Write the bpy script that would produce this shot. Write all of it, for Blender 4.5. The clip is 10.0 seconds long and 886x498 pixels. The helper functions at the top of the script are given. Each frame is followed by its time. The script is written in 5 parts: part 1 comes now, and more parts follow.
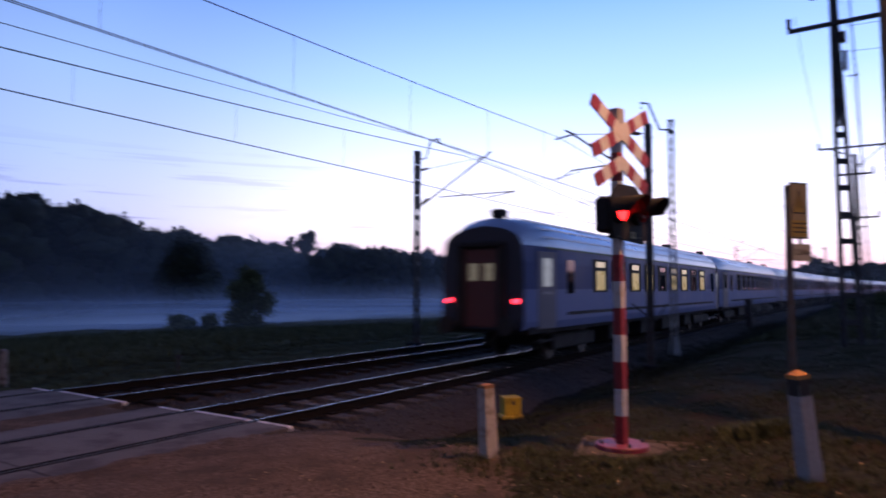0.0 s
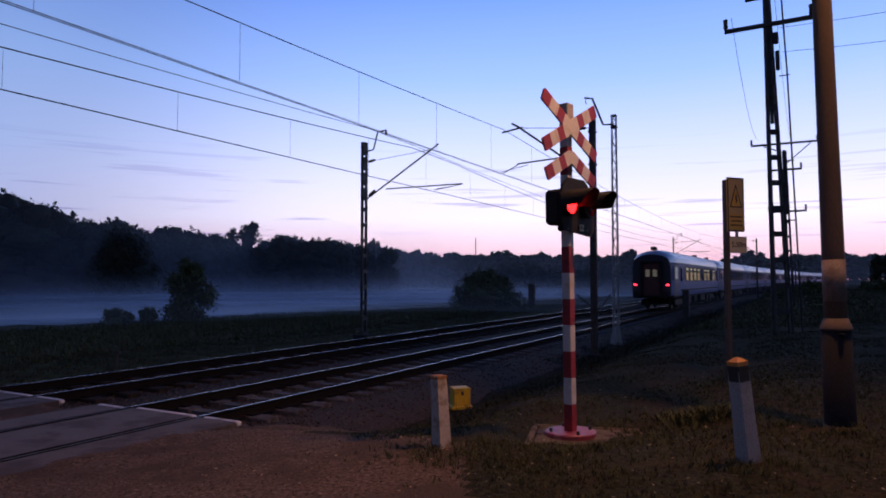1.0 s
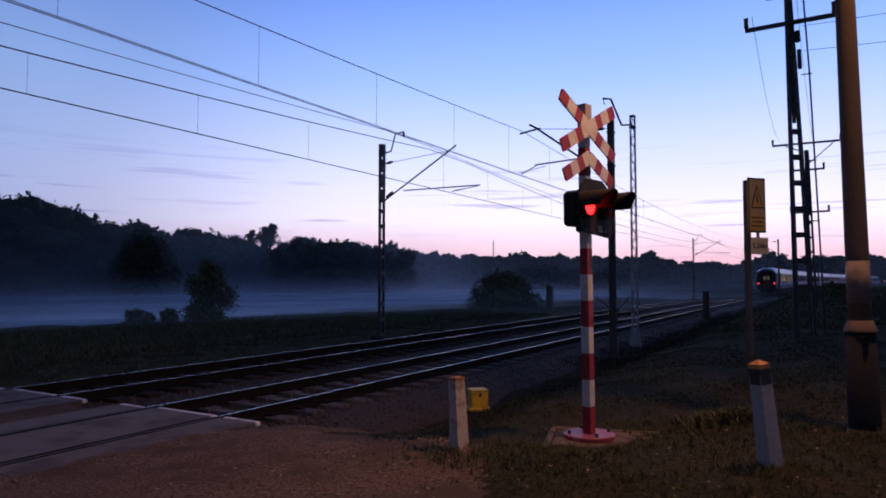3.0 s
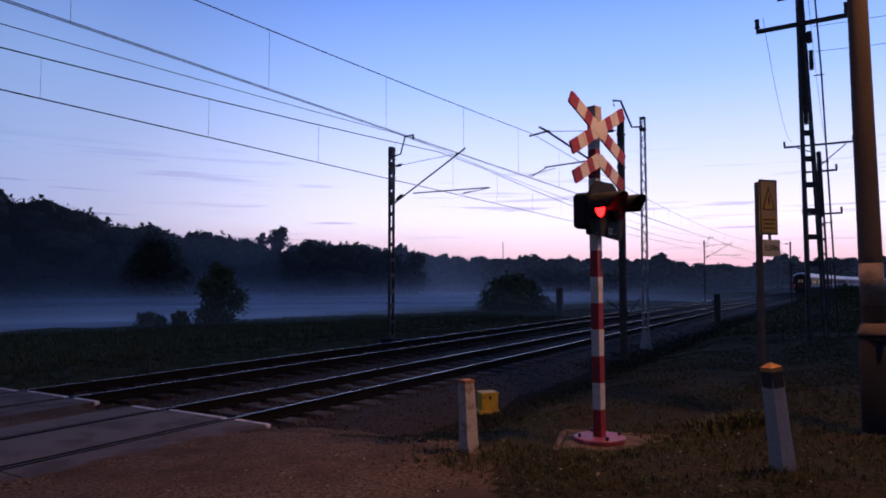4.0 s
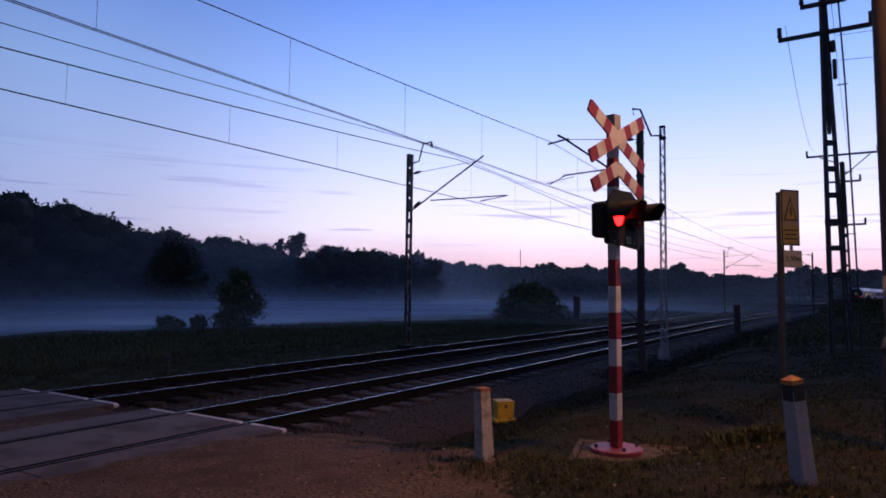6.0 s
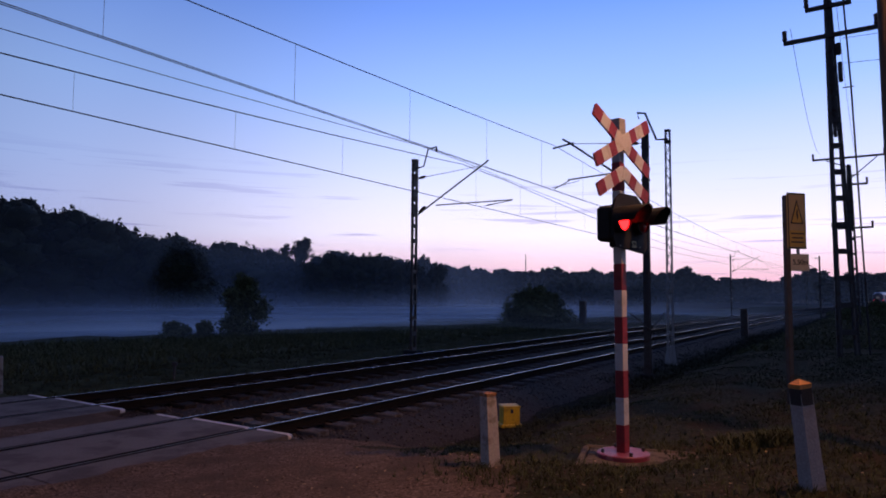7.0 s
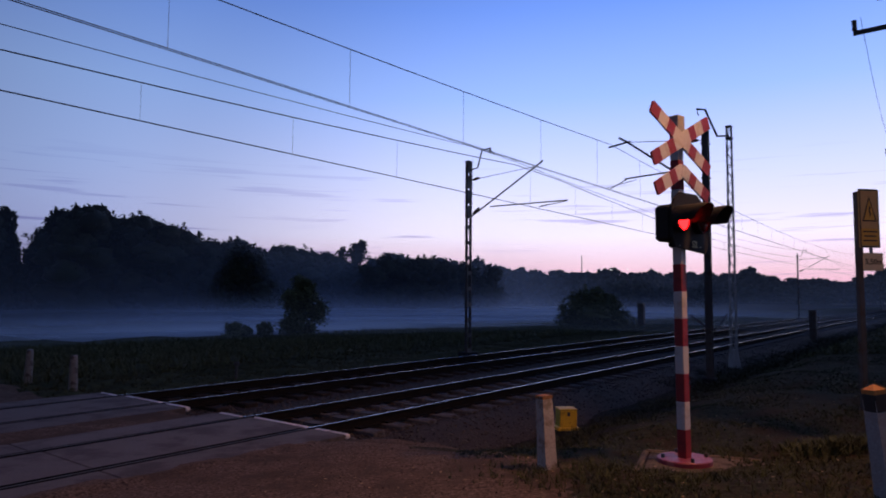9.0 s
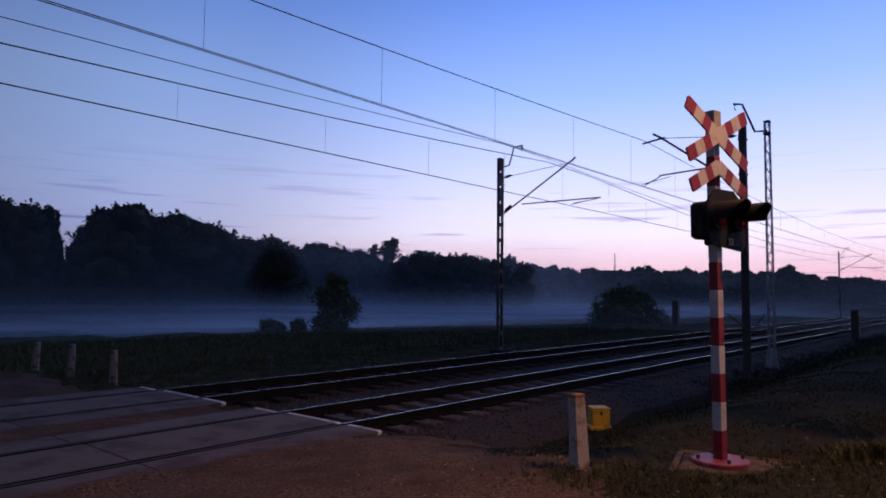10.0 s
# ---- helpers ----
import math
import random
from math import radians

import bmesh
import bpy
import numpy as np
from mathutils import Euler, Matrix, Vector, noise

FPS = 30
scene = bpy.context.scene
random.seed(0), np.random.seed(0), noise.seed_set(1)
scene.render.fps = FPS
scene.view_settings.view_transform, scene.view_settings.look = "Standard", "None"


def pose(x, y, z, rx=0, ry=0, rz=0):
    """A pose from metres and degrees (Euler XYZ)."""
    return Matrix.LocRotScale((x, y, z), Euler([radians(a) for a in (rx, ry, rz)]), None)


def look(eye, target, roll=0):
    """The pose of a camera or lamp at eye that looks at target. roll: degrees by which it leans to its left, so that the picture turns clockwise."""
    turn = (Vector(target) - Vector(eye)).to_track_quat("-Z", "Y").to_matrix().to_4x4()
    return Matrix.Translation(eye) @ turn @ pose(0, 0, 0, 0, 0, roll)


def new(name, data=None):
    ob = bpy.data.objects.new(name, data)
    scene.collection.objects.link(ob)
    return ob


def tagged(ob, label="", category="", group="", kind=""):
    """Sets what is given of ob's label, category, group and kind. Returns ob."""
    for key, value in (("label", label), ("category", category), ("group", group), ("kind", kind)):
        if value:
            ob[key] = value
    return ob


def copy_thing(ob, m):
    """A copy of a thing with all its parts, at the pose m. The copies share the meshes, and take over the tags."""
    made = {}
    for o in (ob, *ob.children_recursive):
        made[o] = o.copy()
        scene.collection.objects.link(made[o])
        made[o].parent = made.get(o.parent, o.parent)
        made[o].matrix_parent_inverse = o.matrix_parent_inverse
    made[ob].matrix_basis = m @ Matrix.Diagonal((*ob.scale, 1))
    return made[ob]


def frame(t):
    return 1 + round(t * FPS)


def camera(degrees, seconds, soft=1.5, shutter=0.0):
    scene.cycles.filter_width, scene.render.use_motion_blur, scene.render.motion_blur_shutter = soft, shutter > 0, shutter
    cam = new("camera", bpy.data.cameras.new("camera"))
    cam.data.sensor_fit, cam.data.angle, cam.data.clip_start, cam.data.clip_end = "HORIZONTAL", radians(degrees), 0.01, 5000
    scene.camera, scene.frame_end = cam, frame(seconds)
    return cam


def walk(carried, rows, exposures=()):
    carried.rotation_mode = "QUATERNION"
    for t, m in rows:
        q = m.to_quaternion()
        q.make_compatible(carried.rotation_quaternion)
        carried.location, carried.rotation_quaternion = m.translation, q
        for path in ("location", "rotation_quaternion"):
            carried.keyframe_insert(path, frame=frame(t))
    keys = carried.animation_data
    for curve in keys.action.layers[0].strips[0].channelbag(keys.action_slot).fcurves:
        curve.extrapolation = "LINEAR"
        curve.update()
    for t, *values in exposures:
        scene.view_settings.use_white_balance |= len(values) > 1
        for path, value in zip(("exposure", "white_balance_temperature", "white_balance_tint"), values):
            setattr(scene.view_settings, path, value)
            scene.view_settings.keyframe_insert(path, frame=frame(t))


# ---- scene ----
SECONDS = 10.0
EYE_Z = 2.04            # above the rail heads, which lie at z = 0
PSI = radians(28.31)    # heading of the track, clockwise from +y
cam = camera(67.0, SECONDS, soft=1.8, shutter=0.5)
# seconds, yaw, pitch, roll, and the small sideways sway of the camera at the start
PATH = [(0.0, 5.0, 3.28, -0.21, 0.08), (0.1, 3.14, 3.0, -0.12, 0.07), (0.2, 2.22, 2.85, 0.1, 0.06), (0.3, 1.28, 2.51, 0.56, 0.05),
        (0.4, 0.74, 2.41, 0.77, 0.04), (0.5, 0.43, 2.47, 0.8, 0.027), (0.6, 0.05, 2.41, 0.36, 0.02), (1.0, 0.33, 2.61, 0.02, 0.0),
        (1.5, 0.85, 2.72, -0.1, 0.0), (2.0, 1.04, 2.74, -0.18, 0.0), (2.5, 1.41, 2.7, -0.15, 0.0), (4.0, 2.66, 2.95, 0.02, 0.0),
        (4.5, 3.08, 3.13, -0.27, 0.0), (5.0, 3.48, 3.34, -0.35, 0.0), (5.5, 3.84, 3.42, -0.59, 0.0), (7.0, 4.56, 3.97, -0.47, 0.0),
        (7.5, 4.85, 4.12, -0.53, 0.0), (8.0, 5.04, 4.3, -0.88, 0.0), (8.5, 6.89, 4.19, -0.67, 0.0), (9.0, 9.23, 4.07, -0.4, 0.0),
        (9.5, 11.01, 3.93, -0.58, 0.0), (10.0, 11.92, 3.85, -0.59, 0.0)]
EXPOSURES = [(0.0, 0.55), (0.1, 0.5), (0.3, 0.3), (0.6, 0.12), (1.0, 0.02), (1.5, 0.0), (8.0, 0.0), (8.5, -0.10), (10.0, -0.12)]
walk(cam, [(t, pose(sway, 0.4 * sway, EYE_Z, 90 + pitch, roll, yaw)) for t, yaw, pitch, roll, sway in PATH], EXPOSURES)


# ---- sky and light ----
SUNSET = radians(17.5)    # bearing of the afterglow, clockwise from +y


def nodes_of(tree):
    tree.nodes.clear()

    def n(kind, **kw):
        nd = tree.nodes.new("ShaderNode" + kind)
        for k, v in kw.items():
            if k.startswith("i_"):
                nd.inputs[k[2:].replace("_", " ")].default_value = v
            elif k == "operation":
                nd.operation = v
            elif k == "blend_type":
                nd.blend_type = v
            elif k == "data_type":
                nd.data_type = v
            elif k == "noise_dimensions":
                nd.noise_dimensions = v
        return nd
    return n, tree.links.new


def ramp(n, stops, interpolation="LINEAR"):
    nd = n("ValToRGB")
    cr = nd.color_ramp
    cr.interpolation = interpolation
    while len(cr.elements) < len(stops):
        cr.elements.new(0.5)
    for e, (p, c) in zip(cr.elements, stops):
        e.position, e.color = p, (*c, 1) if len(c) == 3 else c
    return nd


def math_node(n, link, op, a, b=None, clamp=False):
    nd = n("Math", operation=op)
    nd.use_clamp = clamp
    for i, v in enumerate((a, b)):
        if v is None:
            continue
        if isinstance(v, (int, float)):
            nd.inputs[i].default_value = v
        else:
            link(v, nd.inputs[i])
    return nd.outputs[0]


def make_world():
    world = bpy.data.worlds.new("dusk_sky")
    scene.world = world
    world.use_nodes = True
    n, link = nodes_of(world.node_tree)
    tc = n("TexCoord")
    sep = n("SeparateXYZ")
    link(tc.outputs["Generated"], sep.inputs[0])
    up = math_node(n, link, "MULTIPLY", sep.outputs["Z"], 1.12)
    # facing towards the afterglow: 1 in its direction, -1 behind
    east = math_node(n, link, "MULTIPLY", sep.outputs["X"], math.sin(SUNSET))
    north = math_node(n, link, "MULTIPLY", sep.outputs["Y"], math.cos(SUNSET))
    facing = math_node(n, link, "ADD", east, north)
    # the lit side of the sky, by height
    glow = ramp(n, [(0.0, (0.86, 0.40, 0.52)), (0.045, (0.90, 0.60, 0.73)), (0.10, (0.88, 0.81, 1.0)),
                    (0.20, (0.63, 0.69, 1.06)), (0.32, (0.335, 0.51, 1.08)), (0.45, (0.17, 0.33, 0.95)),
                    (0.70, (0.025, 0.06, 0.24)), (1.0, (0.012, 0.028, 0.11))])
    link(up, glow.inputs[0])
    cool = ramp(n, [(0.0, (0.44, 0.36, 0.60)), (0.045, (0.50, 0.45, 0.74)), (0.10, (0.49, 0.56, 0.98)),
                    (0.20, (0.42, 0.58, 1.06)), (0.32, (0.33, 0.53, 1.04)), (0.45, (0.165, 0.34, 0.92)),
                    (0.70, (0.025, 0.06, 0.24)), (1.0, (0.012, 0.028, 0.11))])
    link(up, cool.inputs[0])
    far = ramp(n, [(0.0, (0.054, 0.055, 0.078)), (0.15, (0.084, 0.090, 0.140)), (0.5, (0.048, 0.064, 0.135)), (1.0, (0.012, 0.028, 0.11))])
    link(up, far.inputs[0])
    side = ramp(n, [(0.0, (0.0,) * 3), (0.52, (0.06,) * 3), (0.68, (0.34,) * 3), (0.82, (0.58,) * 3), (0.97, (1.0,) * 3)], "EASE")
    link(math_node(n, link, "MULTIPLY_ADD", facing, 0.5), side.inputs[0])
    side.inputs[0].links[0].from_node.inputs[2].default_value = 0.5
    mix = n("Mix", data_type="RGBA")
    link(side.outputs[0], mix.inputs["Factor"])
    link(far.outputs[0], mix.inputs[6])
    warm = ramp(n, [(0.74, (0.0,) * 3), (0.96, (1.0,) * 3)], "EASE")
    link(side.inputs[0].links[0].from_socket, warm.inputs[0])
    lit = n("Mix", data_type="RGBA")
    link(warm.outputs[0], lit.inputs["Factor"])
    link(cool.outputs[0], lit.inputs[6])
    link(glow.outputs[0], lit.inputs[7])
    link(lit.outputs[2], mix.inputs[7])
    # thin streaks of cloud low in the sky
    mapping = n("Mapping")
    mapping.inputs["Scale"].default_value = (2.0, 2.0, 62.0)
    link(tc.outputs["Generated"], mapping.inputs[0])
    noise_tex = n("TexNoise", i_Scale=2.1, i_Detail=5.0, i_Roughness=0.55, i_Distortion=0.3)
    link(mapping.outputs[0], noise_tex.inputs["Vector"])
    streak = ramp(n, [(0.568, (0.0,) * 3), (0.655, (1.0,) * 3)], "EASE")
    link(noise_tex.outputs[0], streak.inputs[0])
    band = ramp(n, [(0.0, (0.0,) * 3), (0.03, (0.45,) * 3), (0.10, (0.75,) * 3), (0.17, (0.35,) * 3), (0.24, (0.0,) * 3)], "EASE")
    link(up, band.inputs[0])
    amount = math_node(n, link, "MULTIPLY", streak.outputs[0], band.outputs[0])
    cloud = n("Mix", data_type="RGBA")
    link(amount, cloud.inputs["Factor"])
    link(mix.outputs[2], cloud.inputs[6])
    tint = n("Mix", data_type="RGBA", blend_type="MULTIPLY")
    tint.inputs["Factor"].default_value = 1.0
    link(mix.outputs[2], tint.inputs[6])
    tint.inputs[7].default_value = (0.55, 0.52, 0.72, 1)
    link(tint.outputs[2], cloud.inputs[7])
    bg = n("Background", i_Strength=1.22)
    link(cloud.outputs[2], bg.inputs["Color"])
    out = n("OutputWorld")
    link(bg.outputs[0], out.inputs[0])


make_world()

# ---- the line of the track ----
# the line is set out in stations along the rails and, to the left of them, along the road, which crosses a little askew
DIR = Vector((math.sin(PSI), math.cos(PSI), 0)) * 1.092
LEFT = Vector((-0.8559, 0.5997, 0))
SIDE = 1.038            # metres straight out from the rails for one unit to the left
UNIT = 1 / 1.092        # stations in a metre of rail
NEAR_RAIL, GAUGE, SPACING = 7.76, 1.505, 3.82
NEAR_MID, FAR_MID = NEAR_RAIL + GAUGE / 2, NEAR_RAIL + SPACING + GAUGE / 2


def curvature(s):
    """To the left; the line bends to the right past the masts."""
    if s < 22:
        return 0.00022
    return 0.00022 - min(1.0, (s - 22) / 30) * 0.00095


STEP = 2.0
LINE = {}


def build_line():
    for sign in (1, -1):
        s, a, p = 0.0, 0.0, Vector((0.0, 0.0))
        LINE[0] = (0.0, 0.0, 0.0)
        for i in range(1, 460 if sign > 0 else 120):
            a += curvature(s + sign * STEP / 2) * STEP * sign
            p += Vector((math.cos(a), math.sin(a))) * STEP * sign
            s += STEP * sign
            LINE[i * sign] = (p.x, p.y, a)


build_line()


def on_line(s):
    i = math.floor(s / STEP)
    f = s / STEP - i
    a, b = LINE[i], LINE[i + 1]
    return [u + (v - u) * f for u, v in zip(a, b)]


def at(s, lat, z=0.0):
    """A place by its way along the track, its offset to the left of the camera and its height."""
    x, y, a = on_line(s)
    u, v = x - math.sin(a) * lat, y + math.cos(a) * lat
    return DIR * u + LEFT * v + Vector((0, 0, z))


def heading(s):
    a = on_line(s)[2]
    d = DIR * math.cos(a) + LEFT * math.sin(a)
    return math.degrees(math.atan2(d.y, d.x))


def to_line(x, y):
    """The flat way along and offset of a place (the straight part of the line)."""
    det = DIR.x * LEFT.y - DIR.y * LEFT.x
    return (x * LEFT.y - y * LEFT.x) / det, (DIR.x * y - DIR.y * x) / det

# ---- materials ----
def material(name, colour, rough=0.7, metal=0.0, vary=0.25, scale=6.0, fine=60.0, bump=0.15, second=None, amount=0.5,
             emit=None, strength=0.0, random_each=0.0, spec=0.5, stretch=(1, 1, 1), depth=0.02):
    m = bpy.data.materials.new(name)
    m.use_nodes = True
    n, link = nodes_of(m.node_tree)
    out = n("OutputMaterial")
    b = n("BsdfPrincipled", i_Roughness=rough, i_Metallic=metal)
    b.inputs["Specular IOR Level"].default_value = spec
    link(b.outputs[0], out.inputs[0])
    tc = n("TexCoord")
    mp = n("Mapping")
    mp.inputs["Scale"].default_value = stretch
    link(tc.outputs["Object"], mp.inputs[0])
    big = n("TexNoise", i_Scale=scale, i_Detail=4.0, i_Roughness=0.6)
    link(mp.outputs[0], big.inputs["Vector"])
    small = n("TexNoise", i_Scale=fine, i_Detail=3.0, i_Roughness=0.65)
    link(mp.outputs[0], small.inputs["Vector"])
    lo = tuple(c * (1 - vary) for c in colour)
    hi = tuple(min(1, c * (1 + vary)) for c in colour)
    r1 = ramp(n, [(0.32, lo), (0.68, hi)])
    link(small.outputs[0], r1.inputs[0])
    colour_out = r1.outputs[0]
    if second:
        mask = ramp(n, [(0.62 - amount * 0.25, (0,) * 3), (0.70 - amount * 0.18, (1,) * 3)])
        link(big.outputs[0], mask.inputs[0])
        mx = n("Mix", data_type="RGBA")
        link(mask.outputs[0], mx.inputs["Factor"])
        link(colour_out, mx.inputs[6])
        mx.inputs[7].default_value = (*second, 1)
        colour_out = mx.outputs[2]
    else:
        mx = n("Mix", data_type="RGBA", blend_type="MULTIPLY")
        mx.inputs["Factor"].default_value = 0.7
        link(colour_out, mx.inputs[6])
        r2 = ramp(n, [(0.3, (1 - vary,) * 3), (0.7, (1.0,) * 3)])
        link(big.outputs[0], r2.inputs[0])
        link(r2.outputs[0], mx.inputs[7])
        colour_out = mx.outputs[2]
    if random_each:
        info = n("ObjectInfo")
        r3 = ramp(n, [(0.0, (1 - random_each,) * 3), (1.0, (1.0,) * 3)])
        link(info.outputs["Random"], r3.inputs[0])
        m3 = n("Mix", data_type="RGBA", blend_type="MULTIPLY")
        m3.inputs["Factor"].default_value = 1.0
        link(colour_out, m3.inputs[6])
        link(r3.outputs[0], m3.inputs[7])
        colour_out = m3.outputs[2]
    link(colour_out, b.inputs["Base Color"])
    rr = ramp(n, [(0.3, (max(0.02, rough - 0.12),) * 3), (0.7, (min(1, rough + 0.12),) * 3)])
    link(big.outputs[0], rr.inputs[0])
    link(rr.outputs[0], b.inputs["Roughness"])
    if bump:
        bp = n("Bump", i_Strength=bump, i_Distance=depth)
        link(small.outputs[0], bp.inputs["Height"])
        link(bp.outputs[0], b.inputs["Normal"])
    if emit:
        b.inputs["Emission Color"].default_value = (*emit, 1)
        b.inputs["Emission Strength"].default_value = strength
    return m


def leaf_material(name, colour, vary=0.4):
    m = bpy.data.materials.new(name)
    m.use_nodes = True
    n, link = nodes_of(m.node_tree)
    out = n("OutputMaterial")
    b = n("BsdfPrincipled", i_Roughness=0.75)
    b.inputs["Specular IOR Level"].default_value = 0.15
    g = n("NewGeometry")
    r = ramp(n, [(0.0, tuple(c * (1 - vary) for c in colour)), (1.0, tuple(c * (1 + vary) for c in colour))])
    link(g.outputs["Random Per Island"], r.inputs[0])
    link(r.outputs[0], b.inputs["Base Color"])
    link(b.outputs[0], out.inputs[0])
    return m


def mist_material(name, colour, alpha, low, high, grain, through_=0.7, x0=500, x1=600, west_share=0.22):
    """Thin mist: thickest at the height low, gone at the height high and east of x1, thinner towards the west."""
    m = bpy.data.materials.new(name)
    m.use_nodes = True
    n, link = nodes_of(m.node_tree)
    out = n("OutputMaterial")
    tc = n("TexCoord")
    sep = n("SeparateXYZ")
    link(tc.outputs["Object"], sep.inputs[0])
    mp = n("Mapping")
    mp.inputs["Scale"].default_value = (1, 1, 3)
    link(tc.outputs["Object"], mp.inputs[0])
    cloud = n("TexNoise", i_Scale=grain, i_Detail=3.0, i_Roughness=0.5)
    link(mp.outputs[0], cloud.inputs["Vector"])
    h = n("MapRange")
    h.interpolation_type = "SMOOTHSTEP"
    h.inputs["From Min"].default_value, h.inputs["From Max"].default_value = high, low
    link(sep.outputs["Z"], h.inputs["Value"])
    thick = ramp(n, [(0.25, (0.55,) * 3), (0.7, (1.0,) * 3)])
    link(cloud.outputs[0], thick.inputs[0])
    a = math_node(n, link, "MULTIPLY", h.outputs[0], thick.outputs[0])
    a = math_node(n, link, "MULTIPLY", a, alpha)
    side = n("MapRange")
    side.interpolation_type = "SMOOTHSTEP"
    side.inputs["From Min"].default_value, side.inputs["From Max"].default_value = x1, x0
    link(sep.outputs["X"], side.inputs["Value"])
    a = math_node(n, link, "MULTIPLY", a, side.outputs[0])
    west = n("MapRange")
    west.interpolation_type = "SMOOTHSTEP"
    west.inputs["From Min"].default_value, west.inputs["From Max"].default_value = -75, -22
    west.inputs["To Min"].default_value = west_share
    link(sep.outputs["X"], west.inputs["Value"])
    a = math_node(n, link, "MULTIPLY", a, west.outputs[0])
    d = n("BsdfDiffuse", i_Color=(*colour, 1))
    tl = n("BsdfTranslucent", i_Color=(*colour, 1))
    half = n("MixShader", i_Fac=through_)
    link(d.outputs[0], half.inputs[1])
    link(tl.outputs[0], half.inputs[2])
    clear = n("BsdfTransparent")
    mix = n("MixShader")
    link(a, mix.inputs[0])
    link(clear.outputs[0], mix.inputs[1])
    link(half.outputs[0], mix.inputs[2])
    link(mix.outputs[0], out.inputs[0])
    return m


def glass_material(name, colour, rough=0.05):
    m = bpy.data.materials.new(name)
    m.use_nodes = True
    n, link = nodes_of(m.node_tree)
    out = n("OutputMaterial")
    b = n("BsdfPrincipled", i_Roughness=rough)
    b.inputs["Base Color"].default_value = (*colour, 1)
    b.inputs["Specular IOR Level"].default_value = 0.6
    link(b.outputs[0], out.inputs[0])
    return m


GRAVEL = material("brown_gravel", (0.118, 0.084, 0.063), 0.95, vary=0.75, scale=0.9, fine=26, bump=1.0, second=(0.082, 0.060, 0.046), amount=0.5, spec=0.03, depth=0.03)
SOIL = material("dry_turf", (0.030, 0.029, 0.014), 0.95, vary=0.8, scale=1.6, fine=14, bump=1.0, second=(0.043, 0.031, 0.017), amount=0.5, spec=0.03, depth=0.05)
MEADOW = material("dark_meadow", (0.040, 0.044, 0.018), 0.95, vary=0.5, scale=0.05, fine=3, bump=0.5, second=(0.052, 0.048, 0.022), amount=0.4, spec=0.03, depth=0.1)
BALLAST = material("ballast_stone", (0.060, 0.052, 0.048), 0.92, vary=0.45, scale=3, fine=30, bump=0.8, spec=0.05)
CONCRETE = material("crossing_concrete", (0.122, 0.109, 0.106), 0.9, vary=0.2, scale=1.3, fine=45, bump=0.35, second=(0.075, 0.066, 0.066), amount=0.5, random_each=0.2, spec=0.3)
SLEEPER = material("sleeper_concrete", (0.125, 0.125, 0.13), 0.9, vary=0.25, scale=4, fine=50, bump=0.4, second=(0.07, 0.06, 0.055), amount=0.45, random_each=0.3, spec=0.1)
DARK_SLEEPER = material("tarred_wooden_sleeper", (0.045, 0.036, 0.030), 0.95, vary=0.35, scale=5, fine=40, bump=0.4, random_each=0.3, spec=0.08)
WHITE_EDGE = material("white_edge_paint", (0.62, 0.61, 0.62), 0.7, vary=0.12, scale=5, fine=40, bump=0.2, second=(0.28, 0.26, 0.25), amount=0.4)
RAIL_SIDE = material("rusty_rail", (0.017, 0.014, 0.013), 0.95, spec=0.05, vary=0.3, scale=8, fine=60, bump=0.3)
RAIL_TOP = material("polished_rail", (0.62, 0.62, 0.64), 0.20, metal=1.0, vary=0.08, scale=4, fine=80, bump=0.03)
RAIL_DUSTY = material("road_dusty_rail", (0.10, 0.095, 0.095), 0.5, metal=0.6, vary=0.25, scale=5, fine=60, bump=0.1)
STEEL = material("dark_painted_steel", (0.062, 0.063, 0.068), 0.6, metal=0.3, vary=0.25, scale=5, fine=60, bump=0.15, second=(0.06, 0.038, 0.028), amount=0.35)
GALV = material("galvanised_steel", (0.33, 0.35, 0.38), 0.5, metal=0.7, vary=0.2, scale=7, fine=50, bump=0.1)
WIRE = material("copper_wire", (0.05, 0.045, 0.045), 0.6, metal=0.6, vary=0.1, bump=0)
PORCELAIN = material("brown_porcelain", (0.07, 0.035, 0.025), 0.3, vary=0.15, bump=0.05)
SIG_RED = material("signal_red_paint", (0.25, 0.017, 0.024), 0.55, vary=0.16, scale=9, fine=55, bump=0.12, second=(0.17, 0.015, 0.02), amount=0.35)
SIG_WHITE = material("signal_white_paint", (0.54, 0.53, 0.53), 0.55, vary=0.08, scale=9, fine=55, bump=0.12, second=(0.45, 0.42, 0.38), amount=0.35)
SIG_BLACK = material("signal_black_paint", (0.020, 0.019, 0.019), 0.7, vary=0.25, scale=8, fine=60, bump=0.1, spec=0.25)
LENS_ON = material("lit_red_lens", (0.5, 0.02, 0.02), 0.3, vary=0.05, bump=0, emit=(1.0, 0.007, 0.008), strength=12.0)
LENS_OFF = material("dark_red_lens", (0.10, 0.006, 0.006), 0.2, vary=0.1, bump=0)
POST_PAINT = material("weathered_white_post", (0.42, 0.39, 0.36), 0.88, vary=0.2, scale=7, fine=45, bump=0.4, second=(0.24, 0.21, 0.17), amount=0.5)
FAR_POST = material("dirty_grey_post", (0.19, 0.185, 0.18), 0.9, vary=0.25, scale=7, fine=45, bump=0.3, second=(0.07, 0.065, 0.06), amount=0.5)
POST_GREY = material("grey_concrete_post", (0.33, 0.33, 0.34), 0.85, vary=0.18, scale=7, fine=45, bump=0.35, second=(0.30, 0.29, 0.28), amount=0.4)
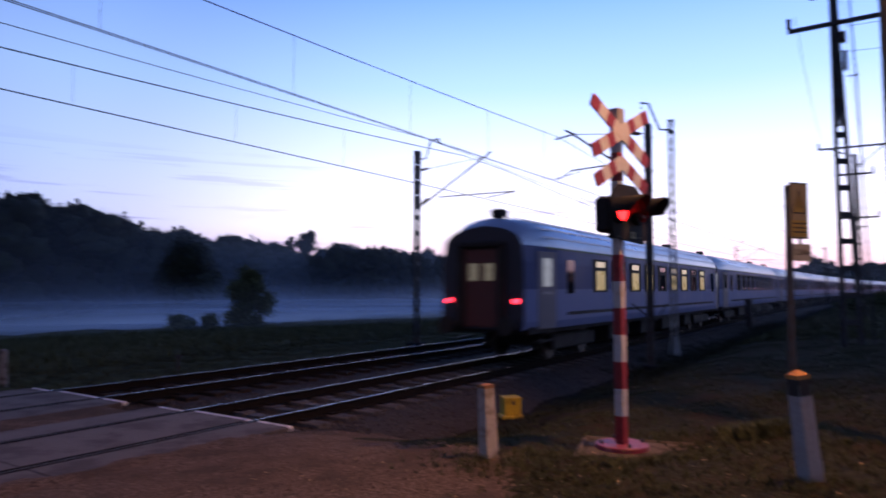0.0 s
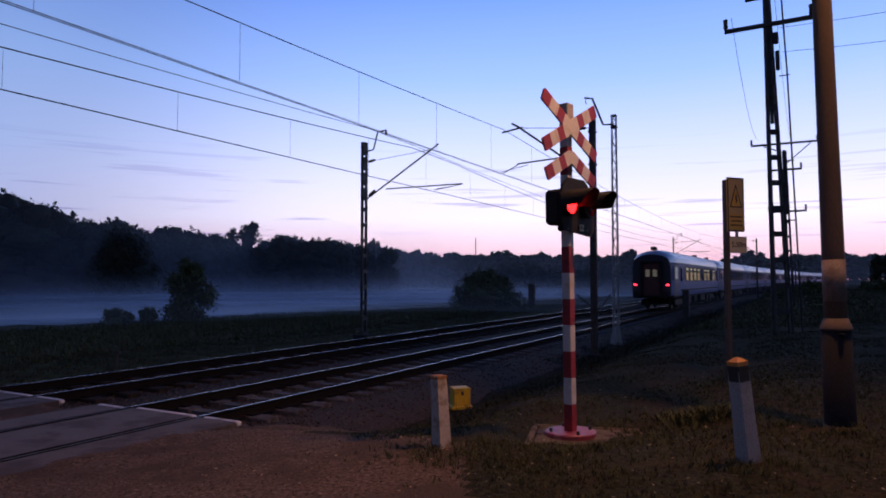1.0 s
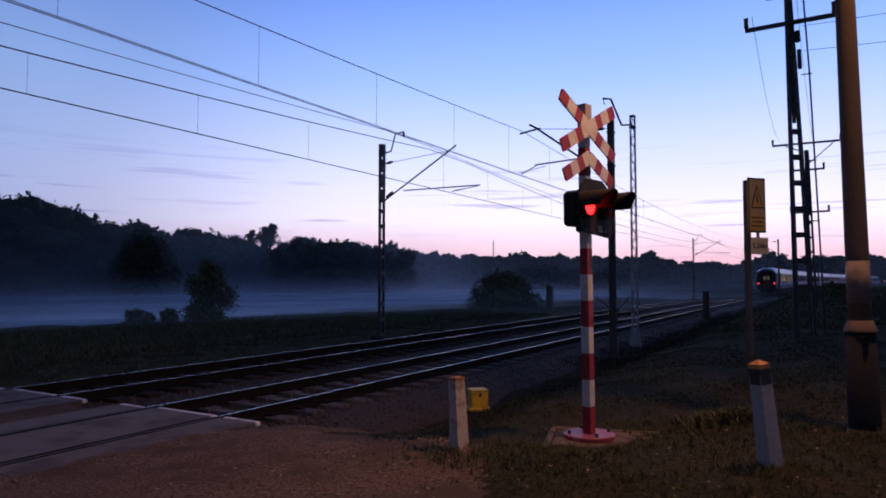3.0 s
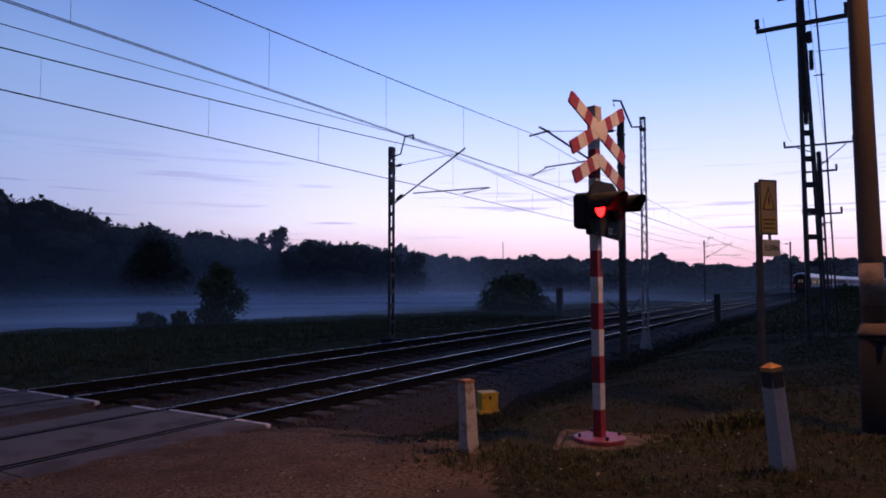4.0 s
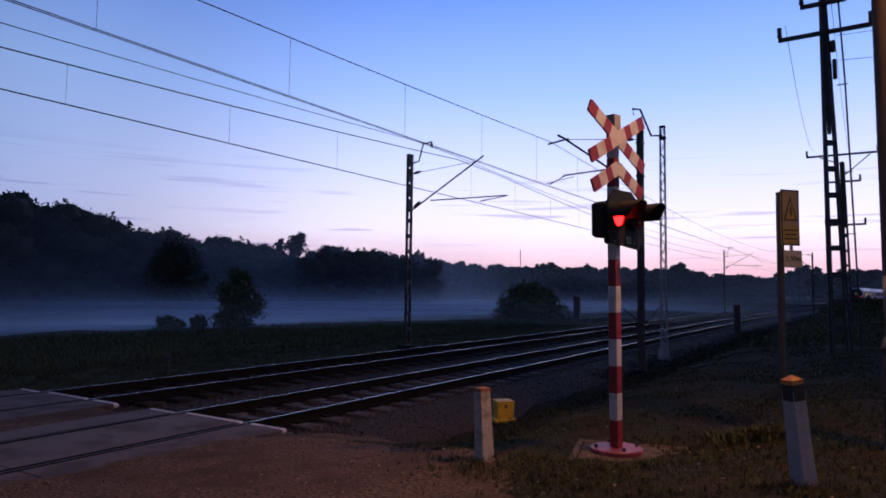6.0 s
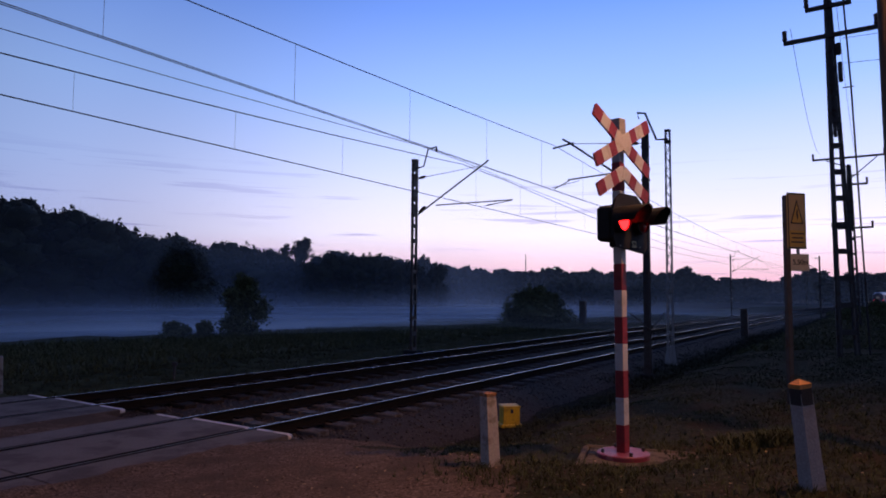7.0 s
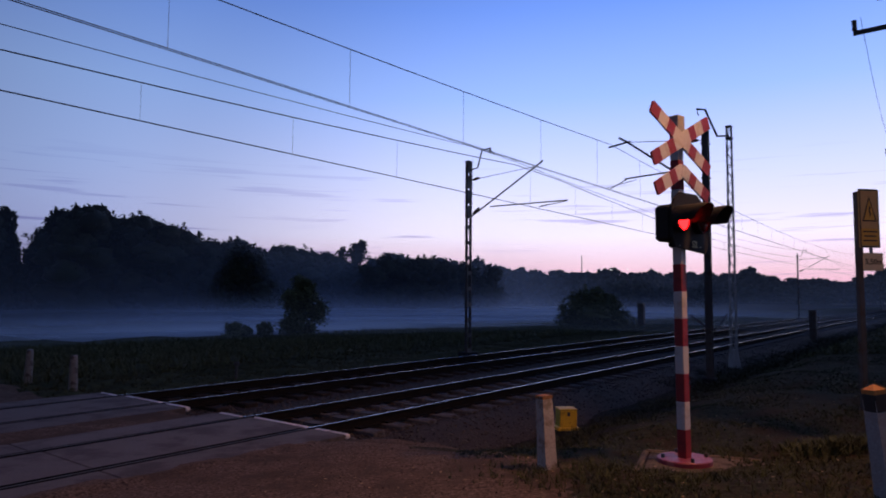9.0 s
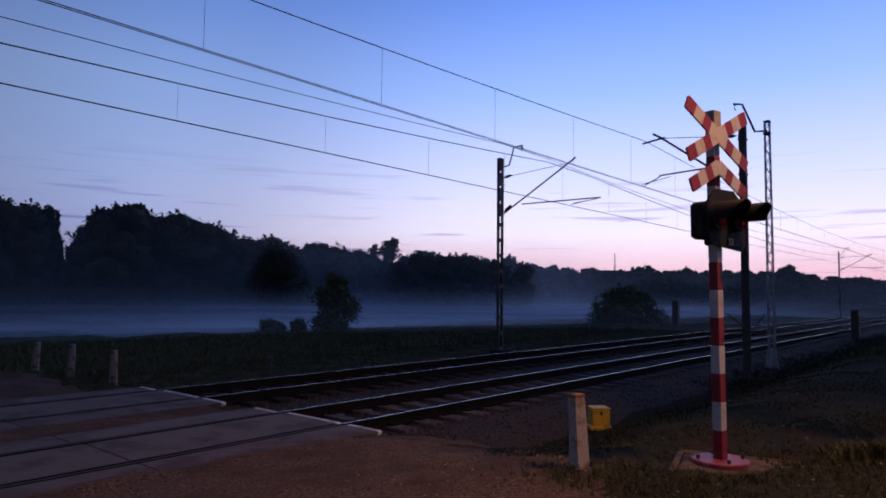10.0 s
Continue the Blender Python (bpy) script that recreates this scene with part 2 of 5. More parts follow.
POST_CAP = material("faded_orange_paint", (0.52, 0.24, 0.06), 0.75, vary=0.2, scale=10, fine=50, bump=0.25)
POST_BAND = material("black_band_paint", (0.03, 0.028, 0.026), 0.75, vary=0.2, bump=0.2)
YELLOW = material("yellow_box_paint", (0.58, 0.40, 0.03), 0.6, vary=0.12, scale=6, fine=40, bump=0.12, second=(0.40, 0.27, 0.03), amount=0.35)
POLE = material("spun_concrete_pole", (0.125, 0.092, 0.070), 0.9, vary=0.15, scale=4, fine=60, bump=0.25, second=(0.115, 0.085, 0.065), amount=0.45, stretch=(1, 1, 0.3))
SLEEVE = material("grey_concrete_sleeve", (0.026, 0.028, 0.032), 0.95, vary=0.2, scale=4, fine=40, bump=0.35, second=(0.028, 0.026, 0.025), amount=0.5, spec=0.04)
SIGN_YELLOW = material("sign_yellow", (0.48, 0.32, 0.05), 0.5, vary=0.08, scale=8, fine=40, bump=0.03)
SIGN_BLACK = material("sign_black", (0.02, 0.02, 0.02), 0.5, vary=0.1, bump=0)
BLUE = material("train_blue_paint", (0.075, 0.11, 0.26), 0.5, vary=0.08, scale=1.5, fine=30, bump=0.03, spec=0.12)
PALE = material("train_pale_blue_paint", (0.20, 0.26, 0.48), 0.5, vary=0.06, scale=1.5, fine=30, bump=0.03, spec=0.12)
NAVY = material("train_dark_end", (0.032, 0.036, 0.055), 0.6, vary=0.15, scale=3, fine=30, bump=0.05)
DOOR_PAINT = material("train_grey_door", (0.16, 0.165, 0.21), 0.5, vary=0.08, scale=3, fine=30, bump=0.03)
ROOF = material("train_silver_roof", (0.42, 0.45, 0.50), 0.36, metal=0.65, vary=0.12, scale=1.2, fine=25, bump=0.05, stretch=(0.2, 1, 1))
UNDER = material("train_underframe", (0.022, 0.021, 0.021), 0.85, vary=0.3, scale=4, fine=30, bump=0.2)
RUBBER = material("black_rubber", (0.012, 0.012, 0.013), 0.75, vary=0.2, bump=0.1)
LIT_WINDOW = material("lit_train_window", (0.5, 0.4, 0.25), 0.3, vary=0.1, scale=1.7, fine=3, bump=0, emit=(1.0, 0.72, 0.22), strength=0.20)
DIM_WINDOW = material("dim_train_window", (0.05, 0.05, 0.05), 0.1, vary=0.1, bump=0, emit=(1.0, 0.85, 0.6), strength=0.32)
DARK_GLASS = glass_material("dark_glass", (0.012, 0.015, 0.022))
TAIL_RED = material("tail_lamp_red", (0.6, 0.02, 0.02), 0.3, vary=0.05, bump=0, emit=(1.0, 0.03, 0.06), strength=4.5)
BARK = material("dark_bark", (0.05, 0.04, 0.032), 0.95, vary=0.3, scale=5, fine=25, bump=0.6)
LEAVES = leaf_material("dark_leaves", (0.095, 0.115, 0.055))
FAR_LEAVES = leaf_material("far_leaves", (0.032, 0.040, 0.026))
# ditch soil with the shade of the bank side put into its colour
DITCH_SHADE = material("shaded_ditch_soil", (0.022, 0.019, 0.015), 0.98, vary=0.5, scale=1.2, fine=20, bump=0.9, second=(0.016, 0.016, 0.010), amount=0.5, spec=0.02, depth=0.05)
# kept dark so these weeds don't lighten the ditch's painted shade
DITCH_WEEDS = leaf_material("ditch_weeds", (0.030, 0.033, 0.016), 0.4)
BALLAST_STONE = leaf_material("mixed_ballast_stones", (0.075, 0.066, 0.061), 0.6)
GRASS = leaf_material("dry_grass_blades", (0.050, 0.054, 0.021), 0.6)
TUFTS = leaf_material("dull_green_tufts", (0.060, 0.066, 0.026), 0.5)
WEEDS = leaf_material("dark_weeds", (0.080, 0.088, 0.038), 0.6)
STRAW = leaf_material("pale_dead_leaves", (0.30, 0.22, 0.12), 0.4)


# ---- mesh building ----
class Geo:
    def __init__(self):
        self.v, self.f, self.mi = [], [], []

    def add(self, verts, faces, slot=0):
        o = len(self.v)
        self.v += [tuple(p) for p in verts]
        self.f += [tuple(i + o for i in f) for f in faces]
        self.mi += [slot] * len(faces)
        return self

    def box(self, c, size, slot=0, m=None, bevel=0.0):
        x, y, z = (s / 2 for s in size)
        if bevel:
            b = bevel
            ring = [(-x + b, -y), (x - b, -y), (x, -y + b), (x, y - b), (x - b, y), (-x + b, y), (-x, y - b), (-x, -y + b)]
            inner = [(px * (1 - b / x), py * (1 - b / y)) for px, py in ring]
            vs = [(px, py, -z) for px, py in inner] + [(px, py, -z + b) for px, py in ring] + \
                 [(px, py, z - b) for px, py in ring] + [(px, py, z) for px, py in inner]
            fs = [tuple(range(7, -1, -1)), tuple(range(24, 32))]
            for k in range(3):
                fs += [(k * 8 + i, k * 8 + (i + 1) % 8, k * 8 + 8 + (i + 1) % 8, k * 8 + 8 + i) for i in range(8)]
        else:
            vs = [(sx * x, sy * y, sz * z) for sz in (-1, 1) for sx, sy in ((-1, -1), (1, -1), (1, 1), (-1, 1))]
            fs = [(3, 2, 1, 0), (4, 5, 6, 7), (0, 1, 5, 4), (1, 2, 6, 5), (2, 3, 7, 6), (3, 0, 4, 7)]
        c = Vector(c)
        pts = [(m @ Vector(p) if m else Vector(p)) + c for p in vs]
        return self.add(pts, fs, slot)

    def bar(self, a, b, w, h=None, slot=0):
        """A square bar from a to b."""
        a, b = Vector(a), Vector(b)
        d = b - a
        q = d.to_track_quat("Z", "Y").to_matrix()
        return self.box((a + b) / 2, (w, h or w, d.length), slot, q)

    def tube(self, pts, radii, seg=10, slot=0, caps=True):
        pts = [Vector(p) for p in pts]
        if isinstance(radii, (int, float)):
            radii = [radii] * len(pts)
        vs, fs = [], []
        for i, p in enumerate(pts):
            d = (pts[min(i + 1, len(pts) - 1)] - pts[max(i - 1, 0)]).normalized()
            side = d.cross(Vector((0, 0, 1)))
            side = Vector((1, 0, 0)) if side.length < 1e-3 else side.normalized()
            upv = side.cross(d)
            for k in range(seg):
                a = 2 * math.pi * k / seg
                vs.append(p + (side * math.cos(a) + upv * math.sin(a)) * radii[i])
        for i in range(len(pts) - 1):
            for k in range(seg):
                fs.append((i * seg + k, i * seg + (k + 1) % seg, (i + 1) * seg + (k + 1) % seg, (i + 1) * seg + k))
        if caps:
            fs.append(tuple(range(seg - 1, -1, -1)))
            fs.append(tuple((len(pts) - 1) * seg + k for k in range(seg)))
        return self.add(vs, fs, slot)

    def prism(self, outline, depth, m, slot=0):
        """An outline in x, z, thick along y, placed by the matrix m."""
        k = len(outline)
        vs = [m @ Vector((x, -depth / 2, z)) for x, z in outline] + [m @ Vector((x, depth / 2, z)) for x, z in outline]
        fs = [tuple(range(k)), tuple(range(2 * k - 1, k - 1, -1))]
        fs += [(i, i + k, (i + 1) % k + k, (i + 1) % k) for i in range(k)]
        return self.add(vs, fs, slot)

    def mesh(self, name, mats, smooth=False):
        me = bpy.data.meshes.new(name)
        me.from_pydata(self.v, [], self.f)
        for mt in mats if isinstance(mats, (list, tuple)) else [mats]:
            me.materials.append(mt)
        me.polygons.foreach_set("material_index", self.mi)
        if smooth:
            me.polygons.foreach_set("use_smooth", [len(f) <= 4 for f in self.f])
        me.validate()
        me.update()
        return me


def thing(name, label, category, m=None, group="", kind=""):
    ob = new(name)
    ob.empty_display_size = 0.2
    if m is not None:
        ob.matrix_basis = m
    return tagged(ob, label, category, group, kind)


def part(name, geo, mats, parent=None, label="", smooth=False, m=None):
    ob = new(name, geo.mesh(name, mats, smooth))
    if parent is not None:
        ob.parent = parent
    if m is not None:
        ob.matrix_basis = m
    return tagged(ob, label) if label else ob


def solid(name, geo, mats, label, category, smooth=False, m=None, group="", kind=""):
    ob = new(name, geo.mesh(name, mats, smooth))
    if m is not None:
        ob.matrix_basis = m
    return tagged(ob, label, category, group, kind)

# ---- ground ----
def smooth(a, b, x):
    t = min(1.0, max(0.0, (x - a) / (b - a)))
    return t * t * (3 - 2 * t)


SIGNAL_AT = to_line(1.39, 7.8)
BANK = ([-30.0, -4.0, 0.0, 2.4, 3.4, 4.4, 5.5, 6.9], [0.85, 0.72, 0.46, 0.215, 0.15, -0.12, -0.42, -0.36])


def ground_z(s, lat, rough=True):
    wild = smooth(5.0, 8.0, s)              # 0 on the road, 1 along the line past it
    if lat < 6.95:
        road = 0.5 * (1 - lat / 7.06) if lat > 0 else 0.5 - lat * 0.02
        road -= 0.03 * smooth(5.5, 6.8, lat)
        z = min(road, 0.85) * (1 - wild) + float(np.interp(lat, *BANK)) * wild
    elif lat < 14.9:
        z = -0.36 if s > 5 else -0.12
        if lat < 7.45 and s < 5.3:
            z = 0.02 - 0.10 * (lat - 6.95) + 0.05 * noise.noise((s * 1.1, lat * 0.8, 4.0)) + 0.02 * noise.noise((s * 4, lat * 4, 2.0))
        if lat > 14.2:
            z -= 0.1 * (lat - 14.2)
    else:
        z = -0.42 - (0.9 - 0.5 * smooth(8, -22, s)) * smooth(20, 42, lat) - 2.2 * smooth(45, 90, lat)
        z += 0.25 * smooth(0, -3, s - 5) if lat < 30 else 0
    near = math.hypot(s - SIGNAL_AT[0], lat - SIGNAL_AT[1])
    z -= 0.035 * smooth(1.2, 0.7, near)
    if rough and not (6.9 < lat < 14.9):
        amp = 0.018 + 0.045 * wild * (lat < 6.5) + (0.12 if lat > 16 else 0)
        z += amp * noise.noise((s * 0.9, lat * 0.9, 3.1)) + 0.4 * amp * noise.noise((s * 3.1, lat * 3.1, 7.7))
    return z


def make_ground():
    def axis(stops):
        out = []
        for a, b, k in stops:
            out += [a + (b - a) * i / k for i in range(k)]
        return out + [stops[-1][1]]
    ss = axis([(-3500, -200, 10), (-200, -30, 17), (-30, -4, 40), (-4, 26, 170), (26, 70, 80), (70, 300, 46), (300, 3500, 14)])
    ls = axis([(-3500, -200, 10), (-200, -20, 14), (-20, -2, 40), (-2, 7.6, 84), (7.6, 15, 13), (15, 24, 24), (24, 60, 30), (60, 200, 20), (200, 3500, 16)])
    g = Geo()
    k = len(ls)
    for s in ss:
        for l in ls:
            p = DIR * s + LEFT * l
            g.v.append((p.x, p.y, ground_z(s, l)))
    for i in range(len(ss) - 1):
        for j in range(k - 1):
            g.f.append((i * k + j, (i + 1) * k + j, (i + 1) * k + j + 1, i * k + j + 1))
            sm, lm = (ss[i] + ss[i + 1]) / 2, (ls[j] + ls[j + 1]) / 2
            wav = 0.6 * noise.noise((sm * 0.5, lm * 0.5, 1.0)) + 0.3 * noise.noise((sm * 1.7, lm * 1.7, 5.0))
            slot = 2 if lm > 15 else (0 if (lm > 6.9 or sm + wav < 4.2 + 1.7 * smooth(2.2, 3.4, lm) or (lm > 5.9)) else 1)
            if lm > 15 and sm < 4.4 + wav and lm < 26 and sm > -9:
                slot = 0
            # band of painted shade below the bank edge
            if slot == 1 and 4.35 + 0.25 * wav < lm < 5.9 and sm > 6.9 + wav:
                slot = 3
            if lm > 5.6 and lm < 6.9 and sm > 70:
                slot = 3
            g.mi.append(slot)
    ob = new("ground", g.mesh("ground", [GRAVEL, SOIL, MEADOW, DITCH_SHADE], True))
    tagged(ob, "uneven ground of brown gravel, dry turf and dark meadow", "ground", kind="structure")


make_ground()


# ---- the two tracks ----
S0, S1 = -70.0, 420.0


def sweep(profile, lat, stations, closed=True):
    """A profile (offset, height) drawn along the line."""
    g = Geo()
    k = len(profile)
    for s in stations:
        for o, z in profile:
            g.v.append(tuple(at(s, lat + o, z)))
    for i in range(len(stations) - 1):
        for j in range(k if closed else k - 1):
            a, b = i * k + j, i * k + (j + 1) % k
            g.f.append((a, a + k, b + k, b))
            g.mi.append(0)
    if closed:
        g.f += [tuple(range(k)), tuple((len(stations) - 1) * k + j for j in range(k - 1, -1, -1))]
        g.mi += [0, 0]
    return g


STATIONS = [S0 + 5 * i for i in range(int((S1 - S0) / 5) + 1)]
RAIL = [(-0.075, -0.172), (0.075, -0.172), (0.075, -0.16), (0.012, -0.145), (0.012, -0.045), (0.036, -0.035), (0.036, -0.004),
        (-0.036, -0.004), (-0.036, -0.035), (-0.012, -0.045), (-0.012, -0.145), (-0.075, -0.16)]
HEAD = [(-0.011, -0.002), (-0.007, 0.0), (0.007, 0.0), (0.011, -0.002)]


def make_tracks():
    tracks = []
    for name, mid in (("near", NEAR_MID), ("far", FAR_MID)):
        t = thing("railway_track", "two rusty rails with bright worn heads on concrete sleepers", "railway track", group="railway tracks")
        for side in (-1, 1):
            r = part("rail", sweep(RAIL, mid + side * GAUGE / 2, STATIONS), RAIL_SIDE, t)
            edge = 5.75 - 0.15 * (mid + side * GAUGE / 2 - 6.9)
            part("rail_head", sweep(HEAD, mid + side * GAUGE / 2, [edge] + [q for q in STATIONS if q > edge]), RAIL_TOP, r, "bright worn running surface")
            part("rail_head", sweep(HEAD, mid + side * GAUGE / 2, [q for q in STATIONS if q < edge] + [edge]), RAIL_DUSTY, r, "dusty running surface across the road")
        tracks.append(t)
    bed = [(-2.8, -0.47), (-2.6, -0.36), (-1.75, -0.2), (-0.9, -0.235), (0.9, -0.235), (1.9, -0.24), (2.9, -0.235), (4.8, -0.235), (5.6, -0.2), (6.5, -0.38), (7.1, -0.5)]
    g = Geo()
    k = len(bed)
    fine = [S0 + 5 * i for i in range(14)] + [5.3 + 0.35 * i for i in range(110)] + [45 + 5 * i for i in range(76)]
    rng = random.Random(4)
    for s in fine:
        for o, z in bed:
            dz = 0.02 * noise.noise((s * 2.3, o * 2.3, 0.4))
            g.v.append(tuple(at(s, NEAR_MID + o, z + dz - (0.06 if s < 5.3 else 0))))
    for i in range(len(fine) - 1):
        for j in range(k - 1):
            g.f.append((i * k + j, (i + 1) * k + j, (i + 1) * k + j + 1, i * k + j + 1))
            g.mi.append(0)
    bed_ob = new("ballast_bed", g.mesh("ballast_bed", [BALLAST], True))
    tagged(bed_ob, "bed of dark crushed stone under both tracks", "ballast", kind="stuff")
    # loose stones on the bed
    st = Geo()
    for _ in range(20000):
        s = 5.4 + 42 * rng.random() ** 1.6
        o = rng.uniform(-3.0, 6.6)
        z = np.interp(o, [b[0] for b in bed], [b[1] for b in bed])
        r = rng.uniform(0.014, 0.032)
        c = at(s, NEAR_MID + o, float(z) + r * 0.4)
        a = rng.uniform(0, 6.28)
        pts = [c + Vector((math.cos(a + q * 2.09) * r, math.sin(a + q * 2.09) * r, -r * 0.4)) for q in range(3)]
        pts += [c + Vector((math.cos(a + 1 + q * 2.09) * r * 0.6, math.sin(a + 1 + q * 2.09) * r * 0.6, r * rng.uniform(0.3, 0.8))) for q in range(3)]
        st.add(pts, [(3, 4, 5), (0, 1, 3), (1, 4, 3), (1, 2, 4), (2, 5, 4), (2, 0, 5), (0, 3, 5)])
    tagged(new("ballast_stones", st.mesh("ballast_stones", [BALLAST_STONE])), "loose dark ballast stones around the sleepers", "ballast", kind="stuff")
    return tracks


TRACKS = make_tracks()


def make_crossing():
    slab = thing("crossing_deck", "pale concrete level crossing deck with white painted ends", "crossing deck", kind="structure")
    spans = []
    for mid in (NEAR_MID, FAR_MID):
        spans += [(mid - GAUGE / 2 - 0.78, mid - GAUGE / 2 - 0.062), (mid - GAUGE / 2 + 0.10, mid + GAUGE / 2 - 0.10), (mid + GAUGE / 2 + 0.062, mid + GAUGE / 2 + 0.70)]
    for i, (a, b) in enumerate(spans):
        end = 5.72 - 0.15 * (a - 6.9)
        s = end
        k = 0
        while s > -22:
            length = 2.98
            s2 = s - length
            g = Geo()
            c = at(s - length / 2, (a + b) / 2, -0.080)
            g.box(c, (length / UNIT - 0.02, (b - a) * SIDE, 0.15), 0, Matrix.Rotation(radians(heading(s - 1.5)), 3, "Z"), 0.012)
            p = part("panel", g, CONCRETE, slab)
            if k == 0:
                e = Geo().box(at(s + 0.045, (a + b) / 2, -0.044), (0.10, (b - a) * SIDE - 0.02, 0.075), 0, Matrix.Rotation(radians(heading(s)), 3, "Z"), 0.02)
                part("end_strip", e, WHITE_EDGE, slab, "white painted sloping end strip")
            s, k = s2, k + 1
    # steel angles along the flangeways, and a dark strip added to darken each groove
    for mid in (NEAR_MID, FAR_MID):
        for side in (-1, 1):
            rail = mid + side * GAUGE / 2
            end = 5.70 - 0.15 * (rail - 6.9)
            way = [q for q in STATIONS if -24 < q < end - 1] + [end]
            for a, b in ((-side * 0.088, -side * 0.106), (side * 0.054, side * 0.068)):
                part("edge_angle", sweep([(a, -0.09), (b, -0.09), (b, -0.003), (a, -0.003)], rail, way), RAIL_SIDE, slab, "dark steel edge angle")
            part("flangeway", sweep([(-side * 0.088, -0.06), (-side * 0.03, -0.06), (-side * 0.03, -0.05), (-side * 0.088, -0.045)], rail, way), RUBBER, slab, "dark strip added in the flangeway")
    g = Geo().box(at(-8, (NEAR_MID + FAR_MID) / 2, -0.062), (28, (SPACING - GAUGE - 1.42) * SIDE, 0.10), 0, Matrix.Rotation(radians(heading(0)), 3, "Z"))
    part("infill", g, GRAVEL, slab, "dark gravel strip between the two decks")


make_crossing()

# ---- trees and grass ----
def lump(g, c, rx, rz, seed):
    """The dense dark heart of a crown."""
    rows, cols = 5, 8
    o = len(g.v)
    for i in range(rows + 1):
        th = math.pi * i / rows
        for j in range(cols):
            ph = 2 * math.pi * j / cols + i * 0.4
            d = Vector((math.sin(th) * math.cos(ph), math.sin(th) * math.sin(ph), math.cos(th)))
            q = 0.85 + 0.4 * noise.noise(d * 1.7 + Vector((seed, 0, 0)))
            g.v.append((c[0] + d.x * rx * q, c[1] + d.y * rx * q, c[2] + d.z * rz * q))
    for i in range(rows):
        for j in range(cols):
            g.f.append((o + i * cols + j, o + (i + 1) * cols + j, o + (i + 1) * cols + (j + 1) % cols, o + i * cols + (j + 1) % cols))
            g.mi.append(0)


def crown(g, centre, radius, height, clumps, size, rng, slot=0, lobes=8, taper=0.7, airy=False, fringe=0, fat=False):
    """An uneven crown: overlapping dense lobes, each covered with small leaf clumps."""
    made = []
    for k in range(lobes):
        a, f = rng.uniform(0, 6.28), k / max(1, lobes - 1)
        spread = radius * 0.55 * math.sin(math.pi * min(0.92, 0.18 + 0.8 * f)) ** 0.7
        c = Vector(centre) + Vector((math.cos(a) * spread * rng.uniform(0.3, 1.0), math.sin(a) * spread * rng.uniform(0.3, 1.0), height * (f - 0.5) * 0.68))
        rx = radius * (rng.uniform(0.42, 0.66) if airy or fat else rng.uniform(0.32, 0.52)) * (1.0 - taper * max(0.0, f - 0.5) - 0.3 * max(0.0, 0.3 - f))
        rz = height * (rng.uniform(0.26, 0.36) if fat else rng.uniform(0.15, 0.21) if airy else rng.uniform(0.10, 0.16))
        seed = rng.random() * 50
        heart = 0.55 if airy else 0.78 if fat else 0.9
        lump(g, c, rx * heart, rz * heart, seed)
        made.append((c, rx, rz, seed))
    for i in range(clumps):
        c, rx, rz, seed = made[i % lobes]
        d = Vector((rng.gauss(0, 1), rng.gauss(0, 1), rng.gauss(0.25, 1))).normalized()
        q = (0.85 + 0.4 * noise.noise(d * 1.7 + Vector((seed, 0, 0)))) * (rng.uniform(0.45, 1.22) if airy else rng.uniform(0.84, 1.05))
        p = c + Vector((d.x * rx * q, d.y * rx * q, d.z * rz * q))
        a = Vector((rng.gauss(0, 1), rng.gauss(0, 1), rng.gauss(0, 1))).normalized() * size * rng.uniform(0.5, 1.2)
        b = a.cross(Vector((rng.gauss(0, 1), rng.gauss(0, 1), rng.gauss(0, 1)))).normalized() * size * rng.uniform(0.4, 0.9)
        g.add([p - a, p + b * 0.8, p + a, p - b], [(0, 1, 2, 3)], slot)
    sprays(g, made, fringe, size, rng, slot)


def sprays(g, made, count, size, rng, slot):
    """Loose upright sprays of leaves standing out of the crown's outline."""
    for _ in range(count):
        c, rx, rz, seed = made[rng.randrange(len(made) // 3, len(made))]
        a = rng.uniform(0, 6.28)
        up = rng.uniform(0.1, 1.0)
        flat = math.sqrt(max(0.0, 1 - up * up))
        o = c + Vector((math.cos(a) * flat * rx, math.sin(a) * flat * rx, up * rz)) * 0.95
        wide, tall = size * rng.uniform(1.2, 2.6), size * rng.uniform(2.0, 4.5)
        for _ in range(26):
            f = rng.random()
            p = o + Vector((rng.gauss(0, wide * (1 - 0.7 * f)) * 0.6, rng.gauss(0, wide * (1 - 0.7 * f)) * 0.6, tall * (f - 0.25)))
            u = Vector((rng.gauss(0, 1), rng.gauss(0, 1), rng.gauss(0, 1))).normalized() * size * rng.uniform(0.5, 1.1)
            v = u.cross(Vector((rng.gauss(0, 1), rng.gauss(0, 1), rng.gauss(0, 1)))).normalized() * size * rng.uniform(0.4, 0.8)
            g.add([p - u, p + v * 0.8, p + u, p - v], [(0, 1, 2, 3)], slot)


